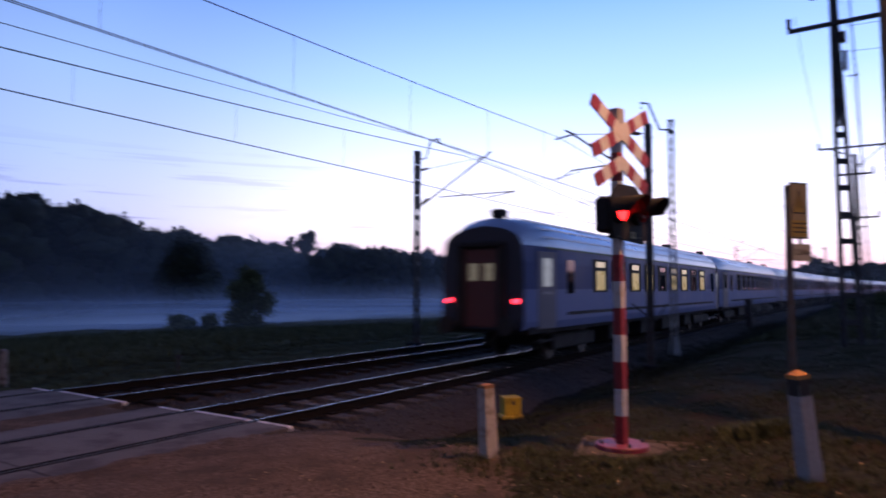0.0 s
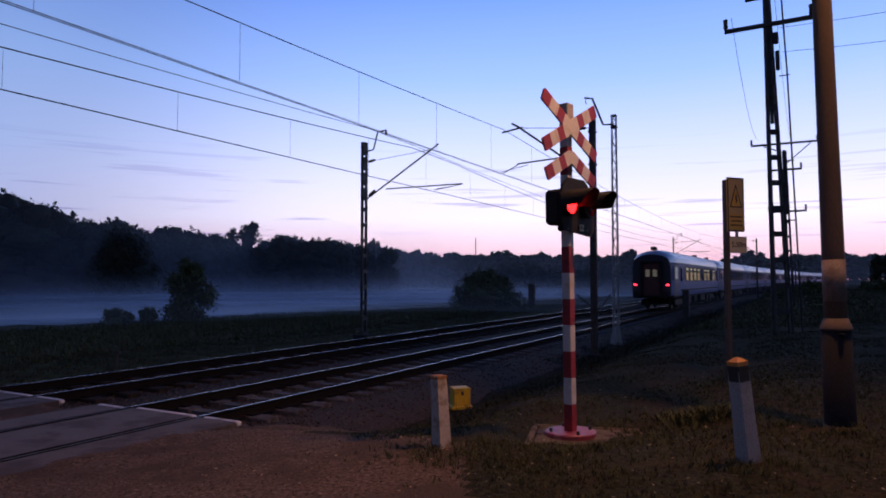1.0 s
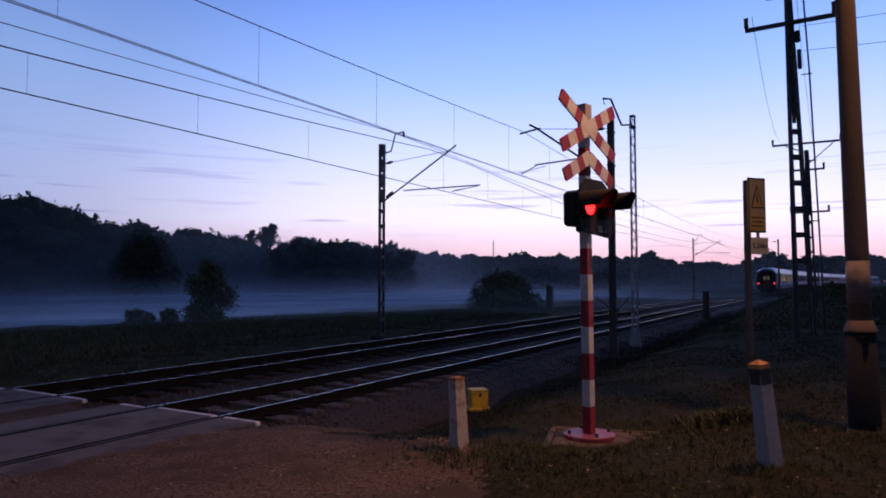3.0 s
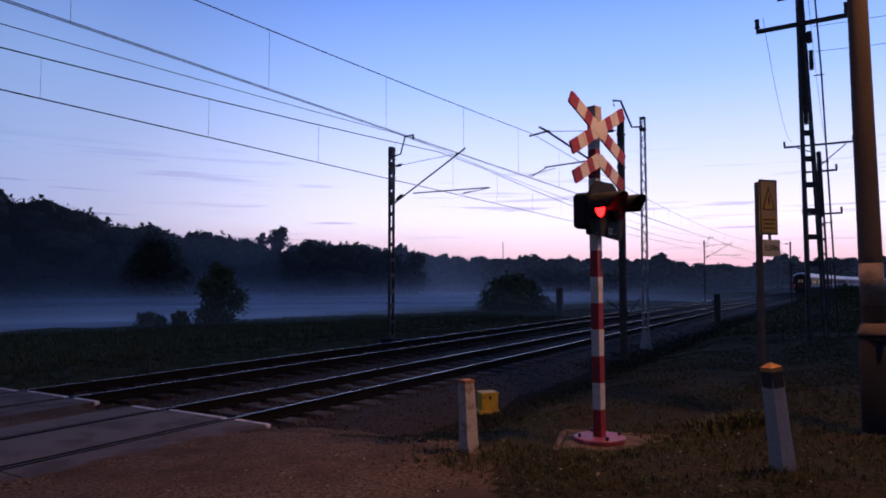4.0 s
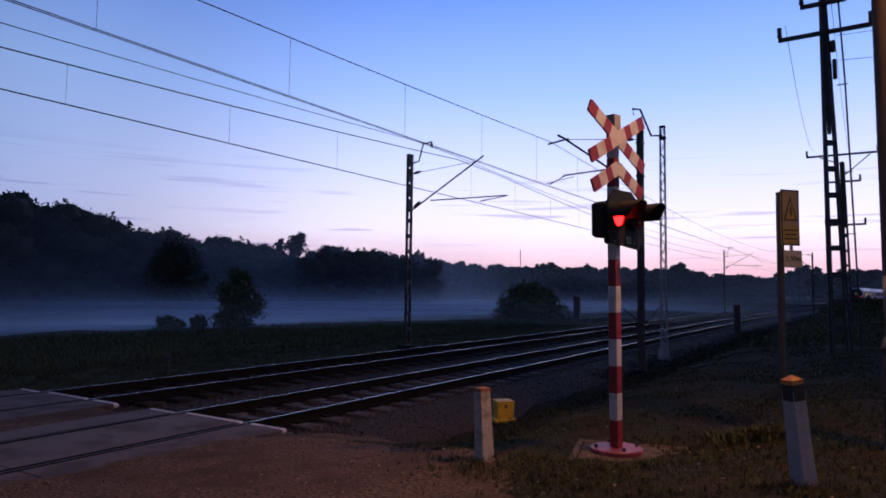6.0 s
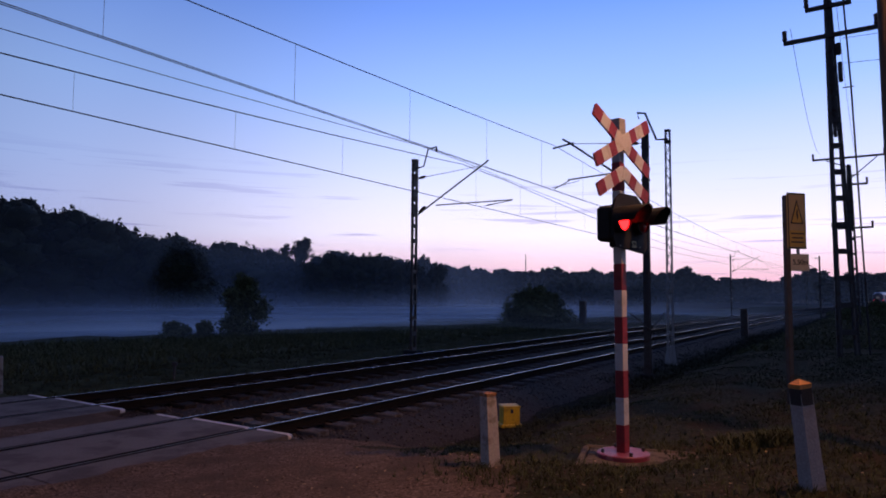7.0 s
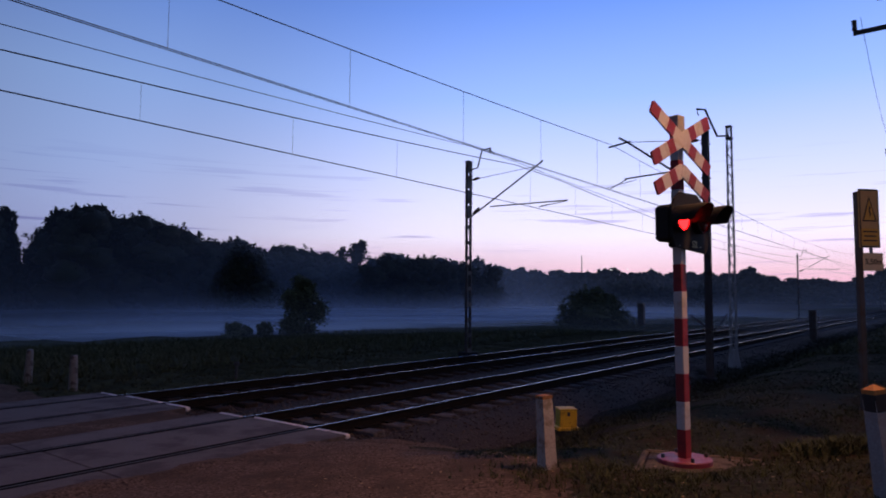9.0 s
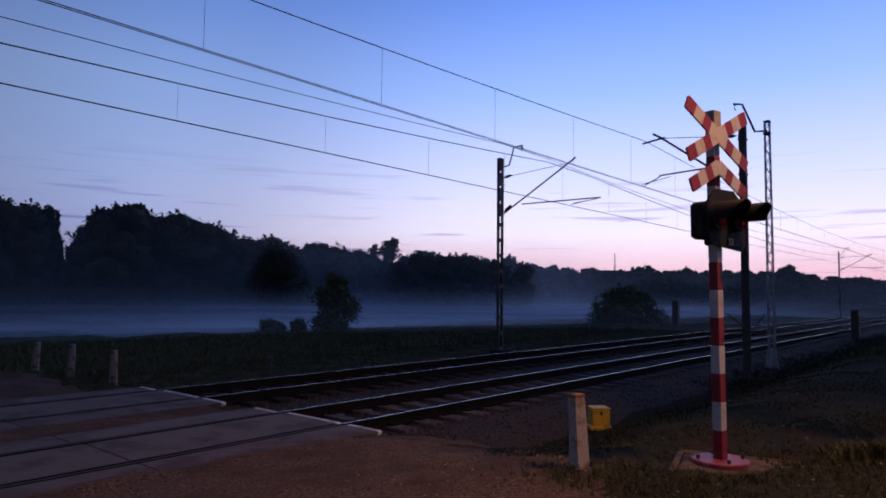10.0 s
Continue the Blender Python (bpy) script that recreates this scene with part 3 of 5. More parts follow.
def tree_geo(rng, height, radius, clumps, size, trunk=0.3, low=0.25, dense=False):
    t = Geo()
    lean = Vector((rng.uniform(-0.3, 0.3), rng.uniform(-0.3, 0.3), 0))
    pts = [Vector((0, 0, -0.3)) + lean * (k / 4) * (k / 4) + Vector((0, 0, height * 0.75 * k / 4)) for k in range(5)]
    t.tube(pts, [trunk, trunk * 0.8, trunk * 0.6, trunk * 0.4, trunk * 0.15], 7)
    for k in range(6):
        z = height * (low + (0.74 - low) * k / 6)
        a = rng.uniform(0, 6.28)
        o = lean * (z / height) ** 2
        e = Vector((math.cos(a) * radius * 0.6, math.sin(a) * radius * 0.7, z + height * 0.09))
        t.tube([Vector((0, 0, z)) + o, (Vector((0, 0, z)) + e) / 2 + Vector((0, 0, 0.2)), e], [trunk * 0.35, trunk * 0.22, trunk * 0.06], 5)
    c = Geo()
    crown(c, (lean.x, lean.y, height * (0.5 + low * 0.5)), radius, height * (1 - low), clumps, size, rng, airy=not dense, lobes=12 if dense else 8, fat=dense, taper=0.35 if dense else 0.7, fringe=30 if dense else 12)
    return t, c


def make_tree(name, label, x, y, z, height, radius, clumps, size, seed, trunk=0.2, low=0.2, category="tree", dense=False, leaves=None):
    rng = random.Random(seed)
    t, c = tree_geo(rng, height, radius, clumps, size, trunk, low, dense)
    ob = thing(name, label, category, Matrix.Translation((x, y, z)))
    part("trunk", t, BARK, ob)
    part("crown", c, leaves or LEAVES, ob)
    return ob


def bearing(deg, dist):
    """A place by its bearing, clockwise from +y, and its distance."""
    return math.sin(radians(deg)) * dist, math.cos(radians(deg)) * dist


# bearing and steepness of the tree line
SKYLINE = ([-60, -46.5, -45.6, -44.9, -43.8, -42.1, -41.6, -41.2, -40.6, -39.5, -37.2, -34.9, -33.4, -32.4, -30.7, -29.4, -27.5, -25.5, -23.9, -22.9,
            -21.4, -19.9, -18.7, -15.7, -14.4, -11.9, -9.2, -7.6, -5.8, -4.4, -1.9, -1.0, 0.4, 3.6, 4.9, 8.8, 10.1, 14.2, 15.4, 16.3, 17.5,
            20.3, 21.3, 22.9, 24.2, 24.8, 25.4, 29.1, 57],
           [.177, .177, .172, .142, .155, .149, .062, .060, .117, .145, .154, .137, .134, .119, .117, .098, .094, .087, .074, .082,
            .077, .071, .058, .055, .065, .0645, .059, .057, .052, .050, .043, .047, .042, .042, .046, .040, .039, .041, .046, .035, .0315,
            .0325, .027, .033, .046, .040, .035, .039, .043])


def make_woods():
    rng = random.Random(11)
    g = Geo()
    # bearing from, to, distance, number of trees, share of the skyline's height, leaf clumps, clump size
    belts = [(-56, -4.8, 131, 165, 1.0, 1500, 0.25), (-52.5, -5.7, 150, 90, 1.0, 420, 0.36), (-15.6, -4.8, 119, 30, 0.97, 1600, 0.24), (-5.2, 2.3, 255, 40, 0.84, 260, 0.5),
             (-3.9, 36.4, 480, 150, 0.93, 110, 0.9), (-5.7, 38.4, 580, 160, 1.0, 110, 1.0), (12.1, 17.1, 370, 16, 1.0, 200, 0.65), (2.3, 19.4, 335, 40, 0.68, 160, 0.7),
             (21.7, 33.5, 365, 60, 0.95, 160, 0.65), (32.4, 57, 163, 40, 1.0, 200, 0.45), (24.9, 29.7, 275, 14, 1.0, 160, 0.5), (-0.4, 13, 226, 22, 0.62, 300, 0.4), (7.6, 21.2, 290, 20, 0.7, 220, 0.5)]
    for b0, b1, dist, count, share, clumps, size in belts:
        for k in range(count):
            f = (k + rng.random()) / count
            d = dist * rng.uniform(0.95, 1.06)
            b = b0 + (b1 - b0) * f
            x, y = bearing(b, d)
            s, lat = to_line(x, y)
            z = max(-3.5, ground_z(s, lat, False))
            top = float(np.interp(b, *SKYLINE)) * y * share * (1.0 + 0.22 * noise.noise((b * 0.55, dist * 0.1, 0)) + rng.uniform(-0.12, 0.07)) + EYE_Z
            h = top - z
            r = h * rng.uniform(0.24, 0.44)
            if -44.5 < b < -39.0:
                r = min(r, d * math.tan(radians(max(0.5, abs(b + 41.4) - 0.2))))
            if dist > 250:
                r = max(r, d * 0.016)
            crown(g, (x, y, z + h * 0.52), r * 1.15, h * 0.92, clumps, size, rng, 0, 12 if dist < 260 else 7, 0.4, fringe=16 if dist < 160 else 0)
            g.tube([(x, y, z - 0.3), (x, y, z + h * 0.6)], [0.25, 0.1], 5, 1)
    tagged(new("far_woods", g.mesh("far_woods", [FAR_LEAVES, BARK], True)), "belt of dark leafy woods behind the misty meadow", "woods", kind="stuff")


make_woods()


def make_single_trees():
    x, y = bearing(-21.26, 54.8)
    make_tree("tree", "small dark leafy tree standing in the meadow", x, y, -1.6, 5.2, 2.5, 7500, 0.13, 5, 0.12, -0.05)
    x, y = bearing(-26.56, 55.4)
    make_tree("bush", "low dark bush on the meadow edge", x, y, -1.5, 1.25, 1.6, 1800, 0.08, 6, 0.06, 0.0, "bush", True)
    x, y = bearing(-23.9, 55.7)
    make_tree("bush", "low dark bush on the meadow edge", x, y, -1.5, 1.25, 1.0, 1300, 0.08, 7, 0.06, 0.0, "bush", True)
    make_tree("bush", "broad rounded dark bush beside the line", 4.21, 61.2, -1.6, 4.0, 4.4, 16000, 0.12, 8, 0.1, -0.1, "bush", True)
    x, y = bearing(-16.3, 144)
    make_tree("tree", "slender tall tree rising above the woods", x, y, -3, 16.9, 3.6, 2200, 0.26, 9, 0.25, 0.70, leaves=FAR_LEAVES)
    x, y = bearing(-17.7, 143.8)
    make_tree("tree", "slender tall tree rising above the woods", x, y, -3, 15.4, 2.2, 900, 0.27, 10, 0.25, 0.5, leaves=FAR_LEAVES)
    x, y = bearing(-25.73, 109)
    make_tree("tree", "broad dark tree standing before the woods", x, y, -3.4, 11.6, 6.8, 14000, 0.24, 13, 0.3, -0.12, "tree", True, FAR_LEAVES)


make_single_trees()


def blades(name, label, material_, count, spot, hmin, hmax, width, seed, category="grass"):
    rng = random.Random(seed)
    g = Geo()
    made = 0
    while made < count:
        got = spot(rng)
        if got is None:
            continue
        s, lat = got
        p = DIR * s + LEFT * lat
        z = ground_z(s, lat)
        made += 1
        for _ in range(5):
            a, lean = rng.uniform(0, 6.28), rng.uniform(0.3, 1.5)
            h = rng.uniform(hmin, hmax)
            b = Vector((p.x + rng.gauss(0, width * 3), p.y + rng.gauss(0, width * 3), z - 0.01))
            w = Vector((math.cos(a + 1.57), math.sin(a + 1.57), 0)) * width
            top = b + Vector((math.cos(a) * lean * h, math.sin(a) * lean * h, h))
            mid = (b + top) / 2 + Vector((0, 0, h * 0.12))
            g.add([b - w, b + w, mid + w * 0.7, mid - w * 0.7, top], [(0, 1, 2, 3), (3, 2, 4)])
    tagged(new(name, g.mesh(name, [material_])), label, category, kind="stuff")


def near_turf(rng):
    s, lat = 3 + 30 * rng.random() ** 1.7, rng.uniform(-7, 5.7)
    if s < 4.1 + 1.6 * smooth(2.2, 3.4, lat) + 0.5 * noise.noise((s, lat, 2)):
        return None
    if (s - SIGNAL_AT[0]) ** 2 + (lat - SIGNAL_AT[1]) ** 2 < 0.3:
        return None
    if noise.noise((s * 0.8, lat * 0.8, 9.0)) < -0.25 + 0.3 * rng.random():
        return None
    return s, lat


blades("turf_grass", "short dry brownish grass and weeds on the bank", GRASS, 32000, near_turf, 0.015, 0.065, 0.004, 21)
def verge_spot(low, high, power):
    def spot(rng):
        s, lat = -32 + 115 * rng.random(), low + (high - low) * rng.random() ** power
        return None if s < 4.5 and lat < 21 else (s, lat)
    return spot


blades("verge_grass", "short pale grass beside the far track", GRASS, 14000, verge_spot(15.4, 20.5, 0.8), 0.04, 0.13, 0.007, 27)
blades("verge_weeds", "dark rough weeds on the verge beyond the tracks", WEEDS, 46000, verge_spot(19.0, 40.0, 0.8), 0.10, 0.40, 0.008, 22, "weeds")
blades("meadow_weeds", "tall dark weeds along the meadow edge", WEEDS, 12000, verge_spot(34.0, 43.0, 1.0), 0.12, 0.50, 0.016, 23, "weeds")


def make_mist():
    bank = thing("mist_bank", "low pale blue mist lying over the meadow", "mist", kind="stuff")
    colour = (0.78, 0.88, 1.0)
    for i, (z, a, near) in enumerate(((-1.25, 0.8, 58), (-0.5, 0.62, 70), (0.15, 0.52, 84))):
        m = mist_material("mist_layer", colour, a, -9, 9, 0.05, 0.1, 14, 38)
        g = Geo()
        cols = 40
        for k in range(cols + 1):
            b = -60 + 100 * k / cols
            n0 = near * (1 + 0.18 * noise.noise((b * 0.2, i, 0.5)))
            for d in (n0, 101, 123, 151):
                x, y = bearing(b, max(n0, d))
                g.v.append((x, y, z))
        for k in range(cols):
            for j in range(3):
                g.f.append((k * 4 + j, k * 4 + j + 1, k * 4 + 5 + j, k * 4 + 4 + j))
                g.mi.append(0)
        part("layer", g, m, bank)
    for d, top, a, x0, x1 in ((51, 2.8, 0.12, 8, 26), (65, 0.3, 0.70, 12, 34), (79, 1.5, 0.82, 14, 38), (94, 2.9, 0.84, 16, 44), (105, 5.0, 0.50, -8, 14), (120, 20.0, 0.27, -14, 14),
                             (110, 1.8, 0.45, 20, 50), (107, 15.0, 0.14, -10, 10), (208, 20.0, 0.13, 200, 300), (265, 26.0, 0.08, 300, 400)):
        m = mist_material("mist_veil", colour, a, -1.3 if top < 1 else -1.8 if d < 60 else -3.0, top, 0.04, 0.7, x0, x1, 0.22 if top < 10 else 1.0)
        g = Geo()
        for k in range(41):
            x, y = bearing(-60 + 100 * k / 40, d)
            g.v += [(x, y, -4), (x, y, top)]
        for k in range(40):
            g.f.append((k * 2, k * 2 + 2, k * 2 + 3, k * 2 + 1))
            g.mi.append(0)
        part("veil", g, m, bank)


make_mist()


def make_litter():
    rng = random.Random(31)
    g = Geo()
    for _ in range(1500):
        s, lat = 2.5 + 14 * rng.random() ** 1.4, rng.uniform(-5, 5.2)
        z = ground_z(s, lat)
        p = DIR * s + LEFT * lat
        r = rng.uniform(0.008, 0.026)
        a = rng.uniform(0, 6.28)
        u, v = Vector((math.cos(a), math.sin(a), rng.uniform(-0.3, 0.3))) * r, Vector((-math.sin(a), math.cos(a), rng.uniform(-0.3, 0.3))) * r * 0.6
        c = Vector((p.x, p.y, z + 0.015))
        g.add([c - u, c + v, c + u, c - v], [(0, 1, 2, 3)])
    tagged(new("dead_leaves", g.mesh("dead_leaves", [STRAW])), "pale dead leaves scattered over turf and gravel", "leaves", kind="stuff")
    st = Geo()
    for _ in range(7000):
        s, lat = -3 + 10 * rng.random(), rng.uniform(-3, 6.9)
        if s > 6.2 - 0.1 * lat and lat < 4.5:
            continue
        z = ground_z(s, lat)
        p = DIR * s + LEFT * lat
        r = rng.uniform(0.006, 0.02)
        a = rng.uniform(0, 6.28)
        c = Vector((p.x, p.y, z))
        pts = [c + Vector((math.cos(a + q * 2.09) * r, math.sin(a + q * 2.09) * r, -0.004)) for q in range(3)] + [c + Vector((0, 0, r * 0.9))]
        st.add(pts, [(0, 1, 3), (1, 2, 3), (2, 0, 3)])
    tagged(new("road_stones", st.mesh("road_stones", [PEBBLE])), "small loose stones on the gravel road", "gravel", kind="stuff")


PEBBLE = leaf_material("mixed_pebbles", (0.12, 0.085, 0.062), 0.6)
make_litter()


def far_lights():
    for b, d, z in ((4.06, 565, 24.4), (4.86, 565, 25), (6.19, 565, 25.4)):
        x, y = bearing(b, d)
        ob = thing("house_lamp", "tiny pale lamp of a far house on the hill", "lamp", Matrix.Translation((x, y, z)), group="far house lamps")
        part("globe", Geo().tube([(0, 0, -0.35), (0, 0, 0), (0, 0, 0.35)], [0.2, 0.4, 0.2], 8), FAR_LAMP, ob)
        part("post", Geo().tube([(0, 0, -z), (0, 0, -0.3)], 0.08, 5), STEEL, ob)
    x, y = bearing(2.47, 679)
    ob = thing("radio_mast", "thin far radio mast on the hill", "radio mast", Matrix.Translation((x, y, -3)))
    part("shaft", Geo().tube([(0, 0, 0), (0, 0, 47)], [0.7, 0.35], 6), STEEL, ob)


FAR_LAMP = material("far_lamp_glow", (0.8, 0.8, 0.7), 0.5, vary=0.02, bump=0, emit=(0.9, 0.95, 0.85), strength=1.6)
far_lights()


# tufts of longer weeds round the posts, the footing and along the ditch
SPOTS = [(-0.05, 7.14, 0.35), (1.45, 7.47, 0.6), (2.61, 5.8, 0.3), (4.16, 7.0, 0.5), (3.25, 7.8, 0.6), (0.56, 6.79, 0.5), (2.15, 8.6, 0.7), (1.26, 6.34, 0.6), (5.14, 9.93, 0.8), (4.83, 11.3, 0.5)]


def tuft_spot(rng):
    x, y, r = SPOTS[rng.randrange(len(SPOTS))]
    x, y = x + rng.gauss(0, r), y + rng.gauss(0, r)
    return None if math.hypot(x - 1.4, y - 7.75) < 0.55 else to_line(x, y)


blades("weed_tufts", "dull green weed tufts round the posts and ditch", TUFTS, 1300, tuft_spot, 0.03, 0.10, 0.005, 41, "weeds")


def patch_spot(rng):
    return to_line(3.2 + rng.gauss(0, 0.24), 8.36 + rng.gauss(0, 0.14))


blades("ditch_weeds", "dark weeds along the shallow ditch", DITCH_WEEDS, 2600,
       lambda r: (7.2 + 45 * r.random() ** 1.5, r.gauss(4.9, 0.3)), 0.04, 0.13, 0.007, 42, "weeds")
blades("weed_patch", "low patch of dark weeds in the turf", WEEDS, 420, patch_spot, 0.05, 0.14, 0.009, 43, "weeds")


blades("bank_weeds", "dark rough weeds on the far bank", WEEDS, 14000,
       lambda r: (24 + 75 * r.random() ** 1.3, -16 + 20.5 * r.random()), 0.05, 0.24, 0.010, 44, "weeds")


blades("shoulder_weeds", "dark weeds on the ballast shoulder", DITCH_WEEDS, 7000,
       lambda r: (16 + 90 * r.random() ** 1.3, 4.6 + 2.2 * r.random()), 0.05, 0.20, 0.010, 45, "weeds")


def bank_bushes():
    rng = random.Random(17)
    for k in range(13):
        s, lat = rng.uniform(34, 95), rng.uniform(-9, 2.2)
        p = DIR * s + LEFT * lat
        make_tree("bush", "low dark bush on the far bank", p.x, p.y, ground_z(s, lat, False) - 0.1, rng.uniform(0.8, 1.6), rng.uniform(1.0, 1.9), 700, 0.09, 60 + k, 0.05, 0.0, "bush")


bank_bushes()


# ---- level crossing signal ----
SIGNAL = (1.415, 7.75)
SIG_Z = 0.23
SIG_TURN = 48.5


def striped_arm(parent, name, centre, length, width, tilt, stripes, y, trim=(0.0, 0.0)):
    """A board of alternating red and white stripes in the sign's plane; every stripe is its own part."""
    m = Matrix.Translation((centre[0], y, centre[1])) @ Matrix.Rotation(radians(-tilt), 4, "Y")
    k = len(stripes)
    total = sum(w for w, _ in stripes)
    x = -length / 2
    for i, (w, white) in enumerate(stripes):
        w = w / total * length
        a, b = x, x + w
        h = width / 2
        ca = 0.012 if i == 0 else 0
        cb = 0.012 if i == k - 1 else 0
        out = [(a + ca, -h), (b - cb, -h), (b, -h + cb), (b, h - cb), (b - cb, h), (a + ca, h), (a, h - ca), (a, -h + ca)]
        out = [p for j, p in enumerate(out) if p != out[j - 1]]
        part(name, Geo().prism(out, 0.022, m), SIG_WHITE if white else SIG_RED, parent)
        x = b


def make_signal():
    sig = thing("crossing_signal", "red and white banded crossing signal with crossbuck and twin hooded lamps", "crossing signal",
                Matrix.Translation((SIGNAL[0], SIGNAL[1], SIG_Z)) @ Matrix.Rotation(radians(-0.45), 4, "Y") @ Matrix.Rotation(radians(SIG_TURN), 4, "Z"))
    # square column in painted bands
    h = 0.053
    bands = [0.05, 0.385, 0.685, 0.985, 1.285, 1.585, 1.885, 2.185, 2.69, 3.02, 3.35, 3.51, 3.68]
    for i in range(len(bands) - 1):
        a, b = bands[i], bands[i + 1]
        red = i % 2 == 0 if i < 7 else i in (9, 11)
        part("column_band", Geo().box((0, 0, (a + b) / 2), (2 * h, 2 * h, b - a), 0, None, 0.006), SIG_RED if red else SIG_WHITE, sig)
    part("top_box", Geo().box((0, 0, 3.76), (0.14, 0.14, 0.19), 0, None, 0.006), POST_GREY, sig, "grey box on the column head")
    for k in range(3):
        part("top_mark", Geo().box((0.072, 0, 3.715 + 0.035 * k), (0.004, 0.07, 0.014)), SIG_BLACK, sig)
    part("base_plate", Geo().tube([(0, 0, 0.03), (0, 0, 0.075), (0, 0, 0.085)], [0.288, 0.288, 0.275], 36), FLANGE, sig, "round red base plate with bolts")
    for k in range(4):
        a = k * math.pi / 2 + 0.9
        part("bolt", Geo().tube([(0.235 * math.cos(a), 0.235 * math.sin(a), 0.08), (0.235 * math.cos(a), 0.235 * math.sin(a), 0.125)], 0.018, 6), STEEL, sig)
    # crossbuck and the second half cross below it
    W, R = True, False
    f = -0.10
    cz = 3.56
    five = [(0.15, R), (0.16, W), (0.13, R), (0.32, W), (0.13, R), (0.16, W), (0.15, R)]
    striped_arm(sig, "cross_stripe", (-0.06, cz), 1.27, 0.15, -26.6, five, f)
    striped_arm(sig, "cross_stripe", (-0.06, cz), 1.27, 0.15, 26.6, five, f - 0.003)
    half = [(0.14, R), (0.14, W), (0.12, R), (0.14, W)]
    d = 0.285
    striped_arm(sig, "chevron_stripe", (-0.06 - d * math.cos(radians(26.6)), 3.22 - d * math.sin(radians(26.6))), 0.59, 0.15, 26.6, half, f)
    striped_arm(sig, "chevron_stripe", (-0.06 + d * math.cos(radians(26.6)), 3.22 - d * math.sin(radians(26.6))), 0.59, 0.15, -26.6, half[::-1], f - 0.003)
    for z in (cz, 3.16):
        part("clamp", Geo().box((0, -0.05, z), (0.16, 0.1, 0.05), 0, None, 0.006), STEEL, sig)
    # lamp unit
    uz = 2.65
    board = [(-0.35, -0.18), (-0.30, -0.28), (0.30, -0.34), (0.37, -0.27), (0.39, 0.10), (0.30, 0.22), (0.16, 0.32), (-0.18, 0.32), (-0.29, 0.24), (-0.35, 0.12)]
    unit = part("backboard", Geo().prism(board, 0.03, Matrix.Translation((0.045, -0.10, uz))), SIG_BLACK, sig, "matt black lamp backboard")
    part("housing", Geo().box((-0.14, 0.02, uz - 0.02), (0.31, 0.20, 0.40), 0, None, 0.03), SIG_BLACK, unit)
    part("housing", Geo().box((0.255, 0.02, uz - 0.02), (0.34, 0.20, 0.40), 0, None, 0.03), SIG_BLACK, unit)
    part("housing", Geo().box((0.0, 0.0, uz - 0.03), (0.135, 0.20, 0.50), 0, None, 0.02), SIG_BLACK, unit)
    part("bracket", Geo().box((0, 0.08, uz), (0.24, 0.14, 0.08), 0, None, 0.008), STEEL, sig)
    for sx in (-0.19, 0.215):
        g = Geo()
        seg = 16
        r0, r1, L = 0.135, 0.145, 0.37
        rows = []
        for k in range(seg + 1):
            a = radians(-14) + radians(208) * k / seg
            end = L * (1.0 - 0.45 * max(0.0, abs(k / seg - 0.5) * 2 - 0.35))
            rows.append((math.cos(a), math.sin(a), end))
        for rr in (r0, r1):
            for y0 in (0, 1):
                for c, s, e in rows:
                    g.v.append((sx + c * rr, -0.115 - (e if y0 else 0), uz + 0.02 + s * rr))
        k = seg + 1
        for i in range(seg):
            g.f += [(i, i + 1, k + i + 1, k + i), (2 * k + i, 3 * k + i, 3 * k + i + 1, 2 * k + i + 1), (k + i, k + i + 1, 3 * k + i + 1, 3 * k + i)]
        g.mi = [0] * len(g.f)
        part("hood", g, SIG_BLACK, unit, "long black lamp hood", smooth=True)
        ring = Geo()
        for k in range(24):
            a, b = 2 * math.pi * k / 24, 2 * math.pi * (k + 1) / 24
            for (q0, q1) in ((0.1265, 0.146),):
                pts = [(sx + math.cos(w) * q, -0.116 - yy, uz + 0.02 + math.sin(w) * q) for w in (a, b) for q in (q0, q1) for yy in (0, 0.075)]
                ring.add(pts, [(0, 1, 5, 4), (1, 3, 7, 5), (3, 2, 6, 7)])
        part("bezel", ring, SIG_BLACK, unit)
    plate = part("number_plate", Geo().box((0.095, -0.118, uz - 0.25), (0.075, 0.006, 0.075)), SIG_BLACK, unit)
    for dx in (-0.175, 0.165, 0.245):
        part("screw", Geo().box((dx, -0.119, uz - 0.27), (0.014, 0.008, 0.014)), SIG_WHITE, unit)
    cu = bpy.data.curves.new("number", "FONT")
    cu.body, cu.size, cu.extrude, cu.align_x, cu.align_y = "S2", 0.105, 0.003, "CENTER", "CENTER"
    cu.materials.append(NUMBER_PAINT)
    txt = new("number", cu)
    txt.parent = plate
    txt.matrix_basis = Matrix.Translation((0.095, -0.135, uz - 0.25)) @ Matrix.Rotation(radians(90), 4, "X")
    # lenses: a turning disc, glowing on one face and dark on the other
    lenses = []
    for sx in (-0.19, 0.215):
        g = Geo()
        prof = [(0.0, 0.032), (0.055, 0.028), (0.10, 0.014), (0.125, 0.002)]
        for sgn, slot in ((-1, 0), (1, 1)):
            o = len(g.v)
            seg = 24
            g.v.append((0, sgn * prof[0][1], 0))
            for r, y in prof[1:]:
                for k in range(seg):
                    a = 2 * math.pi * k / seg
                    g.v.append((math.cos(a) * r, sgn * y, math.sin(a) * r))
            for k in range(seg):
                k2 = (k + 1) % seg
                g.f.append((o, o + 1 + k, o + 1 + k2))
                g.mi.append(slot)
                for j in range(2):
                    g.f.append((o + 1 + j * seg + k, o + 1 + (j + 1) * seg + k, o + 1 + (j + 1) * seg + k2, o + 1 + j * seg + k2))
                    g.mi.append(slot)
